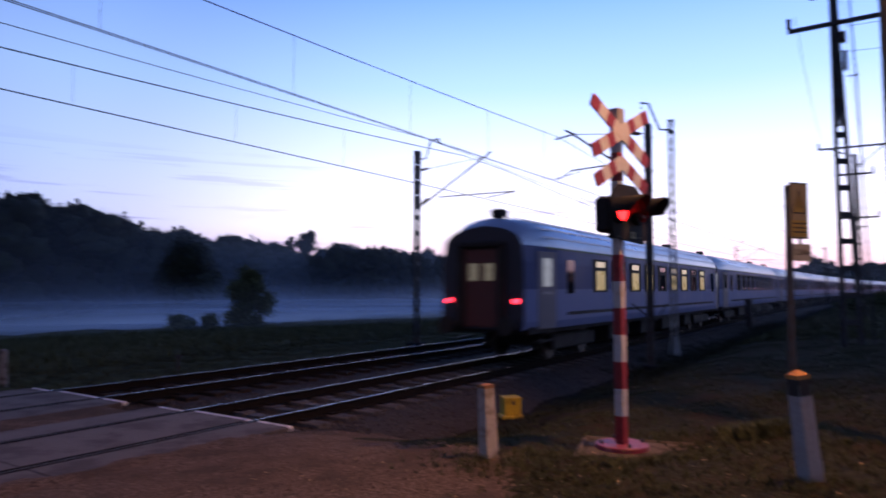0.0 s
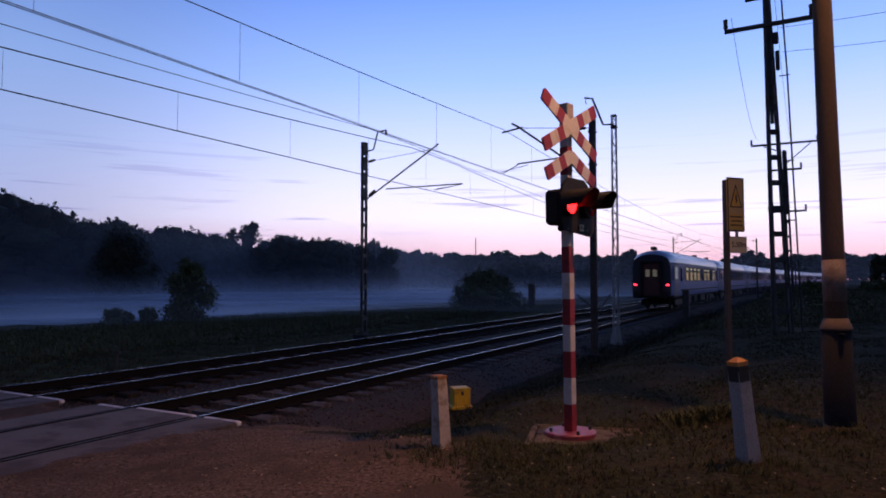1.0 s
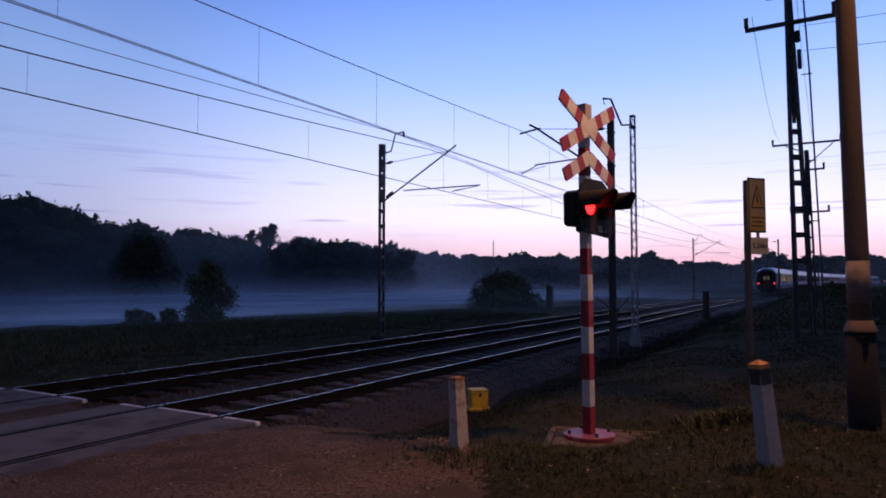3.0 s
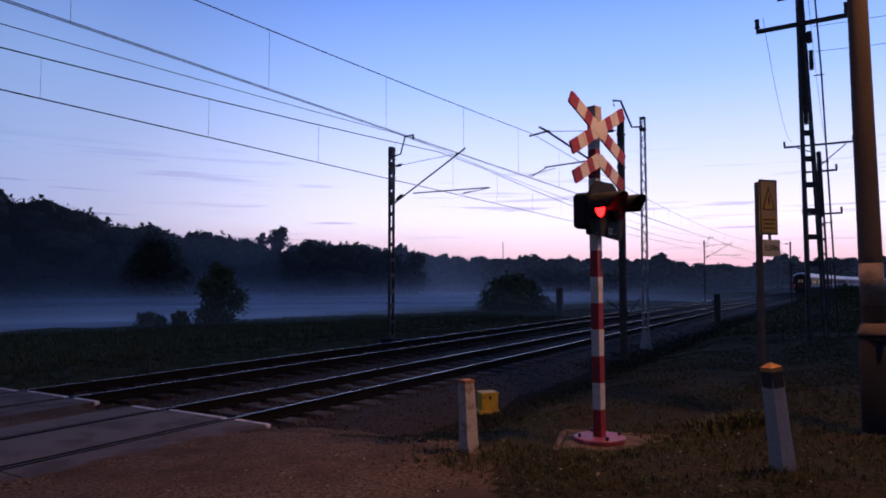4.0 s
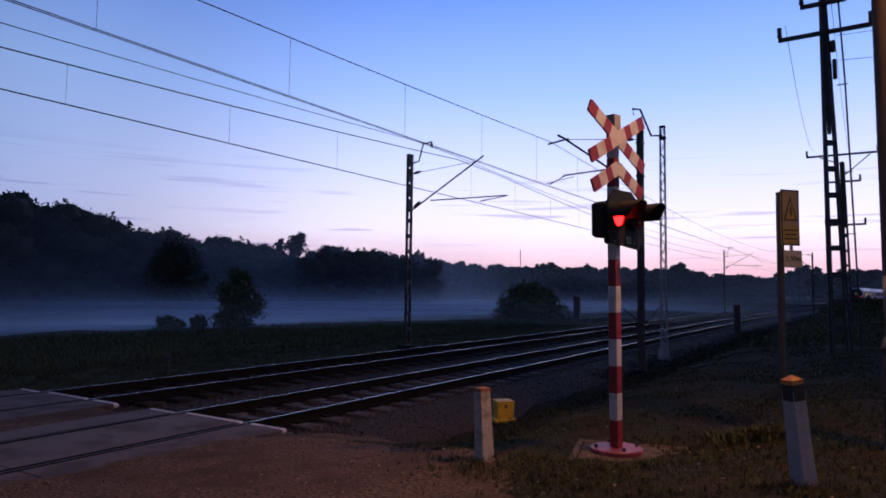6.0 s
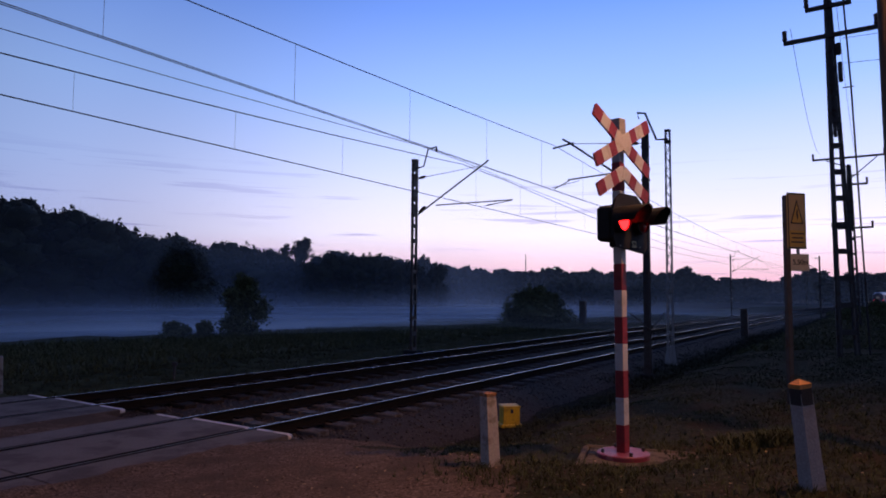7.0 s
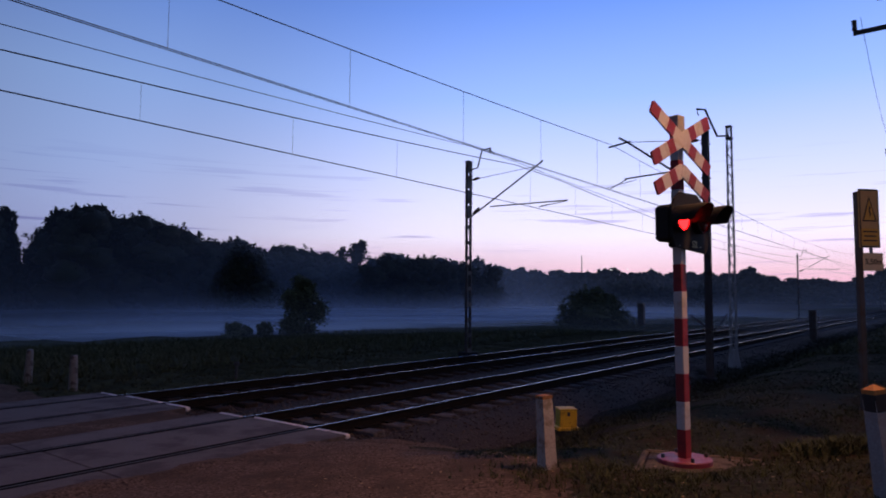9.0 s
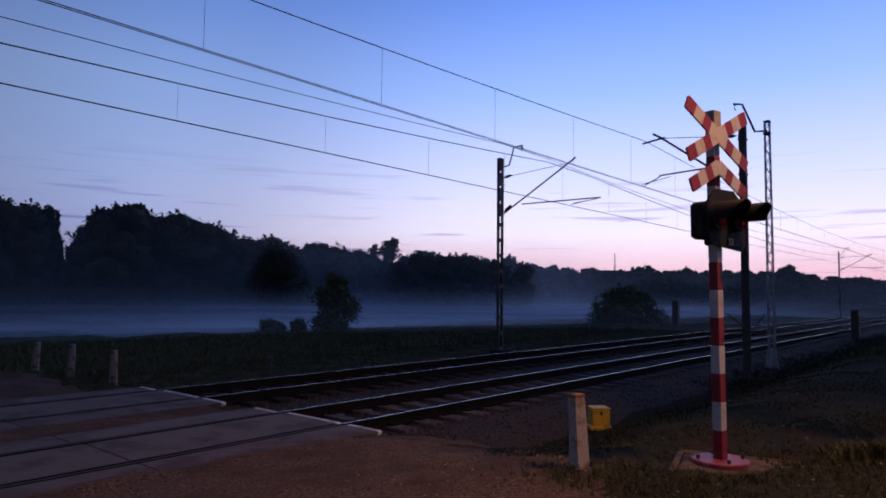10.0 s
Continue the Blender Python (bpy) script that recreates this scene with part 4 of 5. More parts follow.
        lenses.append((part("lens", g, [LENS_ON, LENS_OFF], sig, "round red signal lens", smooth=True), Vector((sx, -0.165, uz + 0.02))))
    slab = thing("foundation", "worn sandy concrete footing set in the turf under the signal", "footing",
                 pose(SIGNAL[0] + 0.14, SIGNAL[1] - 0.15, SIG_Z + 0.035, 0, 0, -13))
    part("slab", Geo().box((0, 0, -0.10), (1.16, 1.02, 0.196), 0, None, 0.03), FOOTING, slab)
    for k in (-1, 1):
        part("edge", Geo().box((0, k * 0.545, -0.085), (1.24, 0.07, 0.19), 0, None, 0.02), EDGE_BOARD, slab, "earth-stained formwork edge")
        part("edge", Geo().box((k * 0.615, 0, -0.087), (0.07, 1.02, 0.19), 0, None, 0.02), EDGE_BOARD, slab, "earth-stained formwork edge")
    return lenses


NUMBER_PAINT = material("pale_yellow_digits", (0.85, 0.74, 0.42), 0.5, vary=0.05, bump=0)
EDGE_BOARD = material("stained_edge", (0.14, 0.11, 0.082), 0.95, vary=0.3, scale=5, fine=30, bump=0.4, second=(0.09, 0.07, 0.05), amount=0.5, spec=0.05)
FOOTING = material("earthy_concrete", (0.135, 0.105, 0.078), 0.95, vary=0.3, scale=4, fine=30, bump=0.5, second=(0.05, 0.04, 0.028), amount=0.55, spec=0.05)
FLANGE = material("faded_red_plate", (0.24, 0.032, 0.055), 0.5, vary=0.15, scale=9, fine=50, bump=0.1, second=(0.32, 0.11, 0.13), amount=0.35)
LENSES = make_signal()


# ---- posts, box, sign ----
def make_posts():
    def post(x, y, z, h, r, lean, mats, label, cap=None, band=None, square=False, turn=0):
        ob = thing("guard_post", label, "guard post", Matrix.Translation((x, y, z)) @ pose(0, 0, 0, lean[0], lean[1], 0) @ pose(0, 0, 0, 0, 0, turn), group="guard posts at the crossing")
        g = Geo()
        seg = 16
        levels = 14
        for i in range(levels + 1):
            f = i / levels
            rr = r * (1.16 - 0.24 * f)
            if f > 0.95:
                rr *= 0.90
            for k in range(seg):
                a = 2 * math.pi * k / seg
                sq = (1 / max(abs(math.cos(a)), abs(math.sin(a)))) ** (0.96 if square else 0.0)
                q = rr * sq * (1 + 0.035 * noise.noise((math.cos(a) * 2, math.sin(a) * 2, f * 6 + x)))
                g.v.append((math.cos(a) * q, math.sin(a) * q, -0.25 + (h + 0.25) * f))
            if i:
                for k in range(seg):
                    o = (i - 1) * seg
                    g.f.append((o + k, o + (k + 1) % seg, o + seg + (k + 1) % seg, o + seg + k))
                    g.mi.append(0)
        g.f.append(tuple(levels * seg + k for k in range(seg)))
        g.mi.append(0)
        part("shaft", g, mats, ob, smooth=not square)
        if band:
            part("band", Geo().box((0, 0, h - 0.10), (r * 1.93, r * 1.93, 0.15), 0, None, 0.008), band, ob, "black painted band")
        if cap:
            e, top = r * 0.93, Geo()
            ring = [(-1, -1), (1, -1), (1, 1), (-1, 1)]
            top.v = [(p * e * k, q * e * k, z) for k, z in ((1.0, h - 0.03), (1.02, h + 0.005), (0.16, h + (0.04 if band else 0.014))) for p, q in ring]
            top.f = [(j * 4 + i, j * 4 + (i + 1) % 4, j * 4 + 4 + (i + 1) % 4, j * 4 + 4 + i) for j in range(2) for i in range(4)] + [(8, 9, 10, 11)]
            top.mi = [0] * len(top.f)
            part("cap", top, cap, ob, "faded orange painted top")
        return ob
    post(-0.055, 7.23, 0.24, 0.77, 0.068, (1.0, -2.5), POST_PAINT, "weathered white concrete guard post with a chipped rusty top", RUST_CAP, None, True, 38)
    post(2.62, 5.89, 0.42, 0.91, 0.066, (1.0, -6.0), POST_GREY, "grey concrete guard post with black band and orange top", POST_CAP, POST_BAND, True, 22)
    for x, y, ln in ((-16.12, 17.29, 5), (-14.61, 16.98, 3), (-12.17, 15.67, 0)):
        post(x, y, -0.27, 0.74, 0.095, (1.0, ln), FAR_POST, "dim weathered white guard post beyond the far track")
    # small marker beyond the far track
    ob = thing("marker_post", "short dark marker post beside the far track", "marker post", Matrix.Translation((-9.31, 18.91, -0.42)))
    part("shaft", Geo().tube([(0, 0, -0.2), (0.02, 0, 0.42)], 0.04, 8), STEEL, ob)
    part("head", Geo().box((0.02, 0, 0.42), (0.16, 0.06, 0.10), 0, None, 0.01), STEEL, ob)


RUST_CAP = material("chipped_rusty_top", (0.26, 0.13, 0.055), 0.9, vary=0.35, scale=12, fine=40, bump=0.5, second=(0.36, 0.31, 0.26), amount=0.4)
make_posts()


def make_box():
    ob = thing("trackside_box", "small yellow trackside junction box on the gravel", "junction box", pose(0.25, 12.85, -0.39, 0, 0, 15.5))
    part("body", Geo().box((0, 0, 0.19), (0.32, 0.31, 0.32), 0, None, 0.012), YELLOW, ob)
    part("lid", Geo().box((0, 0, 0.365), (0.345, 0.33, 0.04), 0, None, 0.012), YELLOW, ob, "paler yellow lid")
    part("base", Geo().box((0, 0, 0.02), (0.42, 0.37, 0.06), 0, None, 0.01), YELLOW, ob)
    part("latch", Geo().box((0.0, -0.160, 0.29), (0.05, 0.012, 0.07)), STEEL, ob)


make_box()


def make_warning_sign():
    s, lat = to_line(4.86, 11.3)
    z = ground_z(s, lat, False)
    ob = thing("warning_sign", "yellow high-voltage warning sign with height plate on a dark post", "warning sign", pose(4.86, 11.3, z, 0, 0, 20))
    part("post", Geo().box((-0.13, 0.05, 1.66), (0.09, 0.09, 3.42), 0, None, 0.012), STEEL, ob)
    board = part("board", Geo().box((0.02, 0, 2.95), (0.36, 0.025, 0.92), 0, None, 0.008), SIGN_FACE, ob)
    f = -0.016
    part("border", Geo().box((0.02, f, 3.395), (0.35, 0.006, 0.018)).box((0.02, f, 2.505), (0.35, 0.006, 0.018)).box((-0.145, f, 2.95), (0.018, 0.006, 0.9)).box((0.185, f, 2.95), (0.018, 0.006, 0.9)), SIGN_BLACK, board)
    part("triangle_edge", Geo().prism([(-0.13, -0.18), (0.13, -0.18), (0.0, 0.22)], 0.004, Matrix.Translation((0.02, f - 0.001, 3.08))), SIGN_BLACK, board)
    part("triangle", Geo().prism([(-0.10, -0.16), (0.10, -0.16), (0.0, 0.16)], 0.006, Matrix.Translation((0.02, f - 0.002, 3.08))), SIGN_YELLOW, board)
    part("bolt_mark", Geo().prism([(0.0, 0.09), (0.025, 0.02), (0.008, 0.015), (0.028, -0.05), (0.0, -0.12), (-0.004, -0.04), (-0.018, -0.03)], 0.008, Matrix.Translation((0.02, f - 0.003, 3.07))), SIGN_BLACK, board, "black lightning mark")
    part("text_panel", Geo().box((0.02, f, 2.66), (0.31, 0.005, 0.26)), SIGN_YELLOW, board)
    for k, w in enumerate((0.26, 0.22, 0.25)):
        part("text_line", Geo().box((0.02, f - 0.004, 2.74 - 0.07 * k), (w, 0.005, 0.022)), SIGN_BLACK, board)
    part("hanger", Geo().box((0.04, 0.0, 2.45), (0.05, 0.02, 0.10)), GALV, ob)
    plate = part("height_plate", Geo().box((0.07, 0, 2.27), (0.36, 0.022, 0.28), 0, None, 0.008), SIGN_PALE, ob)
    cu = bpy.data.curves.new("height_text", "FONT")
    cu.body, cu.size, cu.extrude, cu.align_x, cu.align_y = "5,50m", 0.125, 0.002, "CENTER", "CENTER"
    cu.materials.append(SIGN_BLACK)
    txt = new("height_text", cu)
    txt.parent = plate
    txt.matrix_basis = Matrix.Translation((0.07, -0.016, 2.27)) @ Matrix.Rotation(radians(90), 4, "X")


SIGN_FACE = material("sign_pale_face", (0.40, 0.31, 0.14), 0.5, vary=0.1, scale=8, fine=40, bump=0.03)
SIGN_PALE = material("sign_cream_plate", (0.55, 0.50, 0.36), 0.5, vary=0.1, scale=8, fine=40, bump=0.03)
make_warning_sign()


# ---- concrete pole and power poles ----
def make_poles():
    ob = thing("concrete_pole", "tall tapered concrete lamp pole in a thick grey sleeve", "utility pole", pose(4.16, 7.17, 0.35, 0, -1.0, 0))
    part("shaft", Geo().tube([(0, 0, 1.1), (0, 0, 2.0), (0, 0, 5.5), (0, 0, 8.4)], [0.112, 0.110, 0.090, 0.076], 28), POLE, ob, smooth=True)
    part("band", Geo().tube([(0, 0, 1.46), (0, 0, 1.90)], [0.1135, 0.1125], 28), PALE_BAND, ob, "pale painted ring", smooth=True)
    part("sleeve", Geo().tube([(0, 0, -0.3), (0, 0, 0.3), (0, 0, 1.17)], [0.156, 0.152, 0.142], 28), SLEEVE, ob, smooth=True)
    part("collar", Geo().tube([(0, 0, 1.155), (0, 0, 1.175), (0, 0, 1.28)], [0.156, 0.154, 0.116], 28), POLE, ob, "tan cement collar", smooth=True)
    part("hole", Geo().tube([(-0.03, -0.135, 1.11), (-0.035, -0.150, 1.10)], 0.032, 10), SIG_BLACK, ob)
    # the street lamp at its head
    part("lamp_arm", Geo().tube([(0, 0, 8.1), (0.03, -0.25, 8.3), (0.06, -0.70, 8.35)], 0.03, 8), GALV, ob)
    head = part("lamp_head", Geo().box((0.08, -0.95, 8.35), (0.26, 0.62, 0.14), 0, Matrix.Rotation(radians(-8), 3, "Z"), 0.03), GALV, ob)
    part("diffuser", Geo().box((0.08, -0.95, 8.265), (0.2, 0.46, 0.03), 0, Matrix.Rotation(radians(-8), 3, "Z")), LAMP_GLASS, head, "glowing amber diffuser")
    lamp = bpy.data.lights.new("street_lamp_light", "AREA")
    lamp.shape, lamp.size, lamp.size_y = "RECTANGLE", 0.2, 0.46
    lamp.color, lamp.energy, lamp.spread = (1.0, 0.43, 0.16), 430.0, radians(135)
    new("street_lamp_light", lamp).matrix_basis = look((4.24, 6.22, 8.57), (-2.4, 6.9, 0.0))
    part("foot_band", Geo().tube([(0, 0, -0.1), (0, 0, 0.16)], [0.162, 0.160], 28), POST_BAND, ob, "dark tarred foot", smooth=True)

    def lattice_pole(x, y, z, h, w0, w1, rz, label, arms, step=0.75, twist=32):
        p = thing("power_pole", label, "power pole", pose(x, y, z, 0, -1.35, rz), group="power poles")

        def corner(i, f):
            w = (w0 + (w1 - w0) * f) / 2
            sx, sy = ((-1, -1), (1, -1), (1, 1), (-1, 1))[i]
            c, q = math.cos(radians(twist)), math.sin(radians(twist))
            u, v = sx * w, sy * w * 0.3
            return Vector((u * c - v * q, u * q + v * c, h * f))
        for i in range(4):
            part("leg", Geo().bar(corner(i, -0.02), corner(i, 1), 0.06), STEEL, p)
        k = int(h / step)
        for j in range(1, k + 1):
            f = j / k
            for i in range(4):
                a, b = corner(i, f), corner((i + 1) % 4, f)
                part("batten", Geo().bar(a, b, 0.02, 0.15), STEEL, p)
        top = Geo().box((0, 0, h * 0.80), (w1 * 0.8, w1 * 0.7, h * 0.41), 0, None, 0.02)
        part("head", top, STEEL, p)
        for az, length, both in arms:
            a = Geo().bar((-length / 2, -w1 / 2, az), (length / 2, -w1 / 2, az), 0.10, 0.12)
            arm = part("crossarm", a, STEEL, p)
            for sx in (-1, 1) if both else (-1,):
                ins = Geo().tube([(sx * (length / 2 - 0.04), -w1 / 2, az + 0.03), (sx * (length / 2 - 0.04), -w1 / 2, az + 0.12), (sx * (length / 2 - 0.04), -w1 / 2, az + 0.2), (sx * (length / 2 - 0.04), -w1 / 2, az + 0.38)], [0.03, 0.075, 0.06, 0.07], 10)
                part("insulator", ins, PORCELAIN, arm)
        return p
    p = lattice_pole(10.08, 20.22, 0.3, 10.9, 0.52, 0.13, -26.5, "dark steel lattice power pole with two crossarms", [(9.55, 2.45, True), (10.45, 1.2, True)])
    part("conduit", Geo().tube([(0.52, -0.1, 0), (0.46, -0.1, 8.0), (0.36, -0.1, 12)], 0.028, 6), STEEL, p)
    for z in (3.5, 5.3, 7.9):
        part("standoff", Geo().bar((0.25, -0.1, z), (0.53, -0.1, z), 0.03), STEEL, p)
    part("switch_gear", Geo().box((0.22, -0.05, 8.4), (0.12, 0.16, 0.6), 0, None, 0.03).box((0.20, -0.05, 9.1), (0.14, 0.18, 0.35), 0, None, 0.03), STEEL, p)
    p2 = lattice_pole(22.02, 42.95, 0.2, 10.1, 0.30, 0.20, -20.4, "second dark lattice power pole with braced crossarm", [(10.6, 3.9, True), (8.9, 1.9, True), (6.2, 2.2, True)], 0.9)
    part("brace", Geo().bar((1.5, -0.15, 10.5), (0.1, -0.15, 9.3), 0.06).bar((-1.2, -0.15, 10.5), (-0.1, -0.15, 10.0), 0.06), STEEL, p2)
    # wires of the power poles
    def wire(a, b, sag, r, name="power_line"):
        pts = []
        a, b = Vector(a), Vector(b)
        for i in range(25):
            f = i / 24
            q = a.lerp(b, f)
            q.z -= 4 * sag * f * (1 - f)
            pts.append(q)
        solid(name, Geo().tube(pts, r, 5), WIRE, "thin dark overhead power line", "power line", group="power lines")
    m1 = Matrix.Translation((10.02, 20.24, 0.3)) @ Matrix.Rotation(radians(-26.5), 4, "Z")
    m2 = Matrix.Translation((22.14, 42.9, 0.2)) @ Matrix.Rotation(radians(-20.4), 4, "Z")
    for sx in (-1, 1):
        wire(m1 @ Vector((sx * 1.18, -0.17, 9.9)), m2 @ Vector((sx * 1.9, -0.15, 10.9)), 0.9, 0.008)
    wire(m1 @ Vector((0.15, -0.2, 9.35)), (23.9, 10.0, 10.3), 0.5, 0.008)
    wire(m1 @ Vector((0.2, -0.2, 8.6)), (23.9, 9.5, 9.0), 0.5, 0.008)
    wire(m1 @ Vector((0, -0.17, 11.0)), m2 @ Vector((0, -0.15, 10.7)), 0.6, 0.008)


LAMP_GLASS = material("amber_diffuser", (0.8, 0.5, 0.2), 0.4, vary=0.02, bump=0, emit=(1.0, 0.5, 0.18), strength=6)
PALE_BAND = material("pale_pole_ring", (0.22, 0.18, 0.16), 0.88, vary=0.2, scale=9, fine=50, bump=0.3, second=(0.16, 0.13, 0.11), amount=0.5)
make_poles()


# ---- overhead line ----
SPAN = 62.0
NEAR_MASTS = [17.5 + SPAN * k for k in range(-1, 6)]
FAR_MASTS = [18.46 + SPAN * k for k in range(-1, 6)]


def mast_pose(s, lat, z=-0.4):
    p = at(s, lat, z)
    return pose(p.x, p.y, p.z, 0, 0, heading(s))


def channel_mast(parent, h, gap):
    for sx in (-1, 1):
        g = Geo().box((sx * gap / 2, 0, h / 2), (0.03, 0.10, h)).box((sx * (gap / 2 - 0.02), 0.045, h / 2), (0.045, 0.012, h)).box((sx * (gap / 2 - 0.02), -0.045, h / 2), (0.045, 0.012, h))
        part("channel", g, STEEL, parent)
    k = int(h / 0.62)
    for i in range(k + 1):
        z = 0.3 + (h - 0.35) * i / k
        for y in (-0.055, 0.055):
            part("batten", Geo().box((0, y, z), (gap + 0.02, 0.008, 0.15 if i < k - 3 else 0.5)), STEEL, parent)
    part("foot", Geo().box((0, 0, 0.0), (0.6, 0.6, 0.5), 0, None, 0.03), SLEEVE, parent, "concrete mast footing")


def cantilever(parent, d, z_low, tip, reg, contact, hook=None):
    """The bracket that holds the wires over the track; d is +1 or -1, the side of the track. (reach, height) pairs."""
    def P(q, z):
        return (0, d * q * SIDE, z)
    part("bracket_tube", Geo().tube([P(0.12, z_low), P(tip[0], tip[1]), P(tip[0] + 0.22, tip[1] + 0.14)], 0.032, 8), STEEL, parent)
    part("insulator", Geo().tube([P(0.22, z_low + 0.12), P(0.36, z_low + 0.22), P(0.5, z_low + 0.33)], [0.05, 0.075, 0.05], 8), PORCELAIN, parent)
    part("stay", Geo().tube([P(0.08, tip[1] - 0.28), P(tip[0] - 0.1, tip[1] - 0.04)], 0.011, 5), WIRE, parent)
    part("stay_insulator", Geo().tube([P(0.2, tip[1] - 0.27), P(0.35, tip[1] - 0.25), P(0.5, tip[1] - 0.22)], [0.04, 0.065, 0.04], 8), PORCELAIN, parent)
    part("registration_tube", Geo().tube([P(*reg[0]), P(*reg[1])], 0.024, 8), STEEL, parent)
    part("steady_arm", Geo().tube([P(reg[1][0] - 0.05, reg[1][1] - 0.02), P(*contact)], 0.015, 6), STEEL, parent)
    part("steady_arm", Geo().tube([P(reg[1][0] - 0.35, reg[1][1] - 0.06), P(contact[0] + 0.1, contact[1] + 0.04)], 0.010, 6), STEEL, parent)
    if hook:
        part("hook", Geo().tube([P(q, z) for q, z in hook], 0.032, 7), STEEL, parent, "bent steel wire bracket")
        q, z = hook[-1]
        part("hook_insulator", Geo().tube([P(q, z), P(q, z - 0.12), P(q, z - 0.22)], [0.03, 0.05, 0.03], 8), PORCELAIN, parent)


def far_mast(s):
    ob = thing("catenary_mast", "dark steel batten mast with a wire bracket", "catenary mast", mast_pose(s, 14.96), group="catenary masts")
    channel_mast(ob, 7.75, 0.30)
    cantilever(ob, -1, 5.65, (3.05, 7.42), ((1.0, 6.0), (4.25, 5.98)), (3.1, 5.82), [(0.0, 7.55), (0.42, 7.62), (0.62, 8.3), (1.0, 8.34)])
    return ob


def near_mast(s):
    ob = thing("catenary_mast", "broad dark steel beam mast with a wire bracket", "catenary mast", mast_pose(s, 5.40), group="catenary masts")
    g = Geo().box((-0.085, 0, 3.65), (0.02, 0.17, 7.3)).box((0.085, 0, 3.65), (0.02, 0.17, 7.3)).box((0, 0, 3.65), (0.16, 0.016, 7.3))
    part("beam", g, STEEL, ob)
    part("foot", Geo().box((0, 0, 0.0), (0.36, 0.36, 0.42), 0, None, 0.03), SLEEVE, ob, "concrete mast footing")
    part("anchor_rod", Geo().bar((0.15, -0.12, 1.5), (0.75, -0.3, 2.0), 0.03).bar((-0.15, -0.12, 1.5), (-0.75, 0.3, 2.0), 0.03), STEEL, ob)
    for z in (5.0, 5.9, 6.9):
        part("clamp", Geo().box((0, 0, z), (0.21, 0.21, 0.06)), STEEL, ob)
    cantilever(ob, 1, 5.6, (2.3, 7.30), ((0.9, 6.2), (2.35, 6.12)), (2.8, 5.86))
    part("end_arm", Geo().tube([(0, 2.25, 7.28), (0, 2.95, 7.18)], 0.03, 7), STEEL, ob)
    return ob


def make_overhead():
    a = far_mast(FAR_MASTS[1])
    for s in FAR_MASTS[2:]:
        copy_thing(a, mast_pose(s, 14.96))
    copy_thing(a, mast_pose(FAR_MASTS[0], 14.96))
    b = near_mast(NEAR_MASTS[1])
    for s in NEAR_MASTS[2:]:
        copy_thing(b, mast_pose(s, 5.40))
    copy_thing(b, mast_pose(NEAR_MASTS[0], 5.40))
    # lattice mast
    m = thing("lattice_mast", "slim galvanised lattice mast with a bent hook", "lattice mast", mast_pose(21.95, 5.95))
    w, h = 0.085, 8.55
    for sx in (-1, 1):
        for sy in (-1, 1):
            part("leg", Geo().bar((sx * w * 1.15, sy * w * 1.15, 0), (sx * w * 0.9, sy * w * 0.9, h), 0.025), GALV, m)
    k = 26
    for i in range(k):
        z0, z1 = 0.3 + (h - 0.3) * i / k, 0.3 + (h - 0.3) * (i + 1) / k
        sgn = 1 if i % 2 else -1
        g = Geo()
        for q in (-1, 1):
            g.bar((sgn * w, q * w, z0), (-sgn * w, q * w, z1), 0.018)
            g.bar((q * w, sgn * w, z0), (q * w, -sgn * w, z1), 0.018)
        part("lacing", g, GALV, m)
    part("foot", Geo().tube([(0, 0, -0.2), (0, 0, 0.25), (0, 0, 0.7)], [0.26, 0.20, 0.12], 4), GALV, m, "flared galvanised foot")
    part("head", Geo().box((0, 0, h - 0.03), (0.20, 0.20, 0.06), 0, None, 0.01), STEEL, m)
    part("hook_clamp", Geo().box((0, 0, h - 0.45), (0.22, 0.22, 0.10), 0, None, 0.02), STEEL, m)
    part("hook", Geo().tube([(0, 0, h - 0.35), (0, 0.40, h - 0.32), (0, 0.80, h + 0.72), (0, 1.1, h + 0.78)], 0.04, 7), STEEL, m, "bent dark steel hook")
    part("hook_ring", Geo().tube([(0, 1.06, h + 0.75), (0, 1.07, h + 0.62), (0, 1.03, h + 0.54)], 0.02, 6), PORCELAIN, m)

    # wires
    def run(name, label, z_of, lat_of, s0, s1, r, step):
        pts = []
        s = s0
        while s < s1 + 0.01:
            pts.append(at(s, lat_of(s), z_of(s)))
            s += step
        solid(name, Geo().tube(pts, r, 5), WIRE, label, "overhead wire", group="overhead wires")

    def hang(zs, sag, masts):
        def z_of(s):
            f = ((s - masts[0]) / SPAN) % 1.0
            return zs - 4 * sag * f * (1 - f)
        return z_of
    near_z, far_z = hang(6.95, 0.72, NEAR_MASTS), hang(6.86, 1.02, FAR_MASTS)
    top_z = hang(7.82, 0.75, FAR_MASTS)
    a0, a1 = NEAR_MASTS[0], NEAR_MASTS[-1] - 1
    run("messenger_wire", "dark sagging messenger wire over the track", near_z, lambda s: 8.33, a0, a1, 0.010, 3.1)
    run("messenger_wire", "dark sagging messenger wire over the track", far_z, lambda s: 12.0, a0, a1, 0.014, 3.1)
    for dy in (-0.03, 0.03):
        run("contact_wire", "dark taut twin contact wire over the track", lambda s: 5.47, lambda s, dy=dy: 8.33 + dy, a0, a1, 0.0075, 6.2)
    for dy in (-0.02, 0.02):
        run("contact_wire", "dark taut twin contact wire over the track", lambda s: 5.40, lambda s, dy=dy: 12.0 + dy, a0, a1, 0.0075, 6.2)
    run("return_wire", "thin dark return wire along the masts", top_z, lambda s: 14.0, a0, a1, 0.011, 3.1)
    rod = Geo().tube([(0, 0, 0), (0, 0, 1)], 0.0035, 4).mesh("dropper", [WIRE])
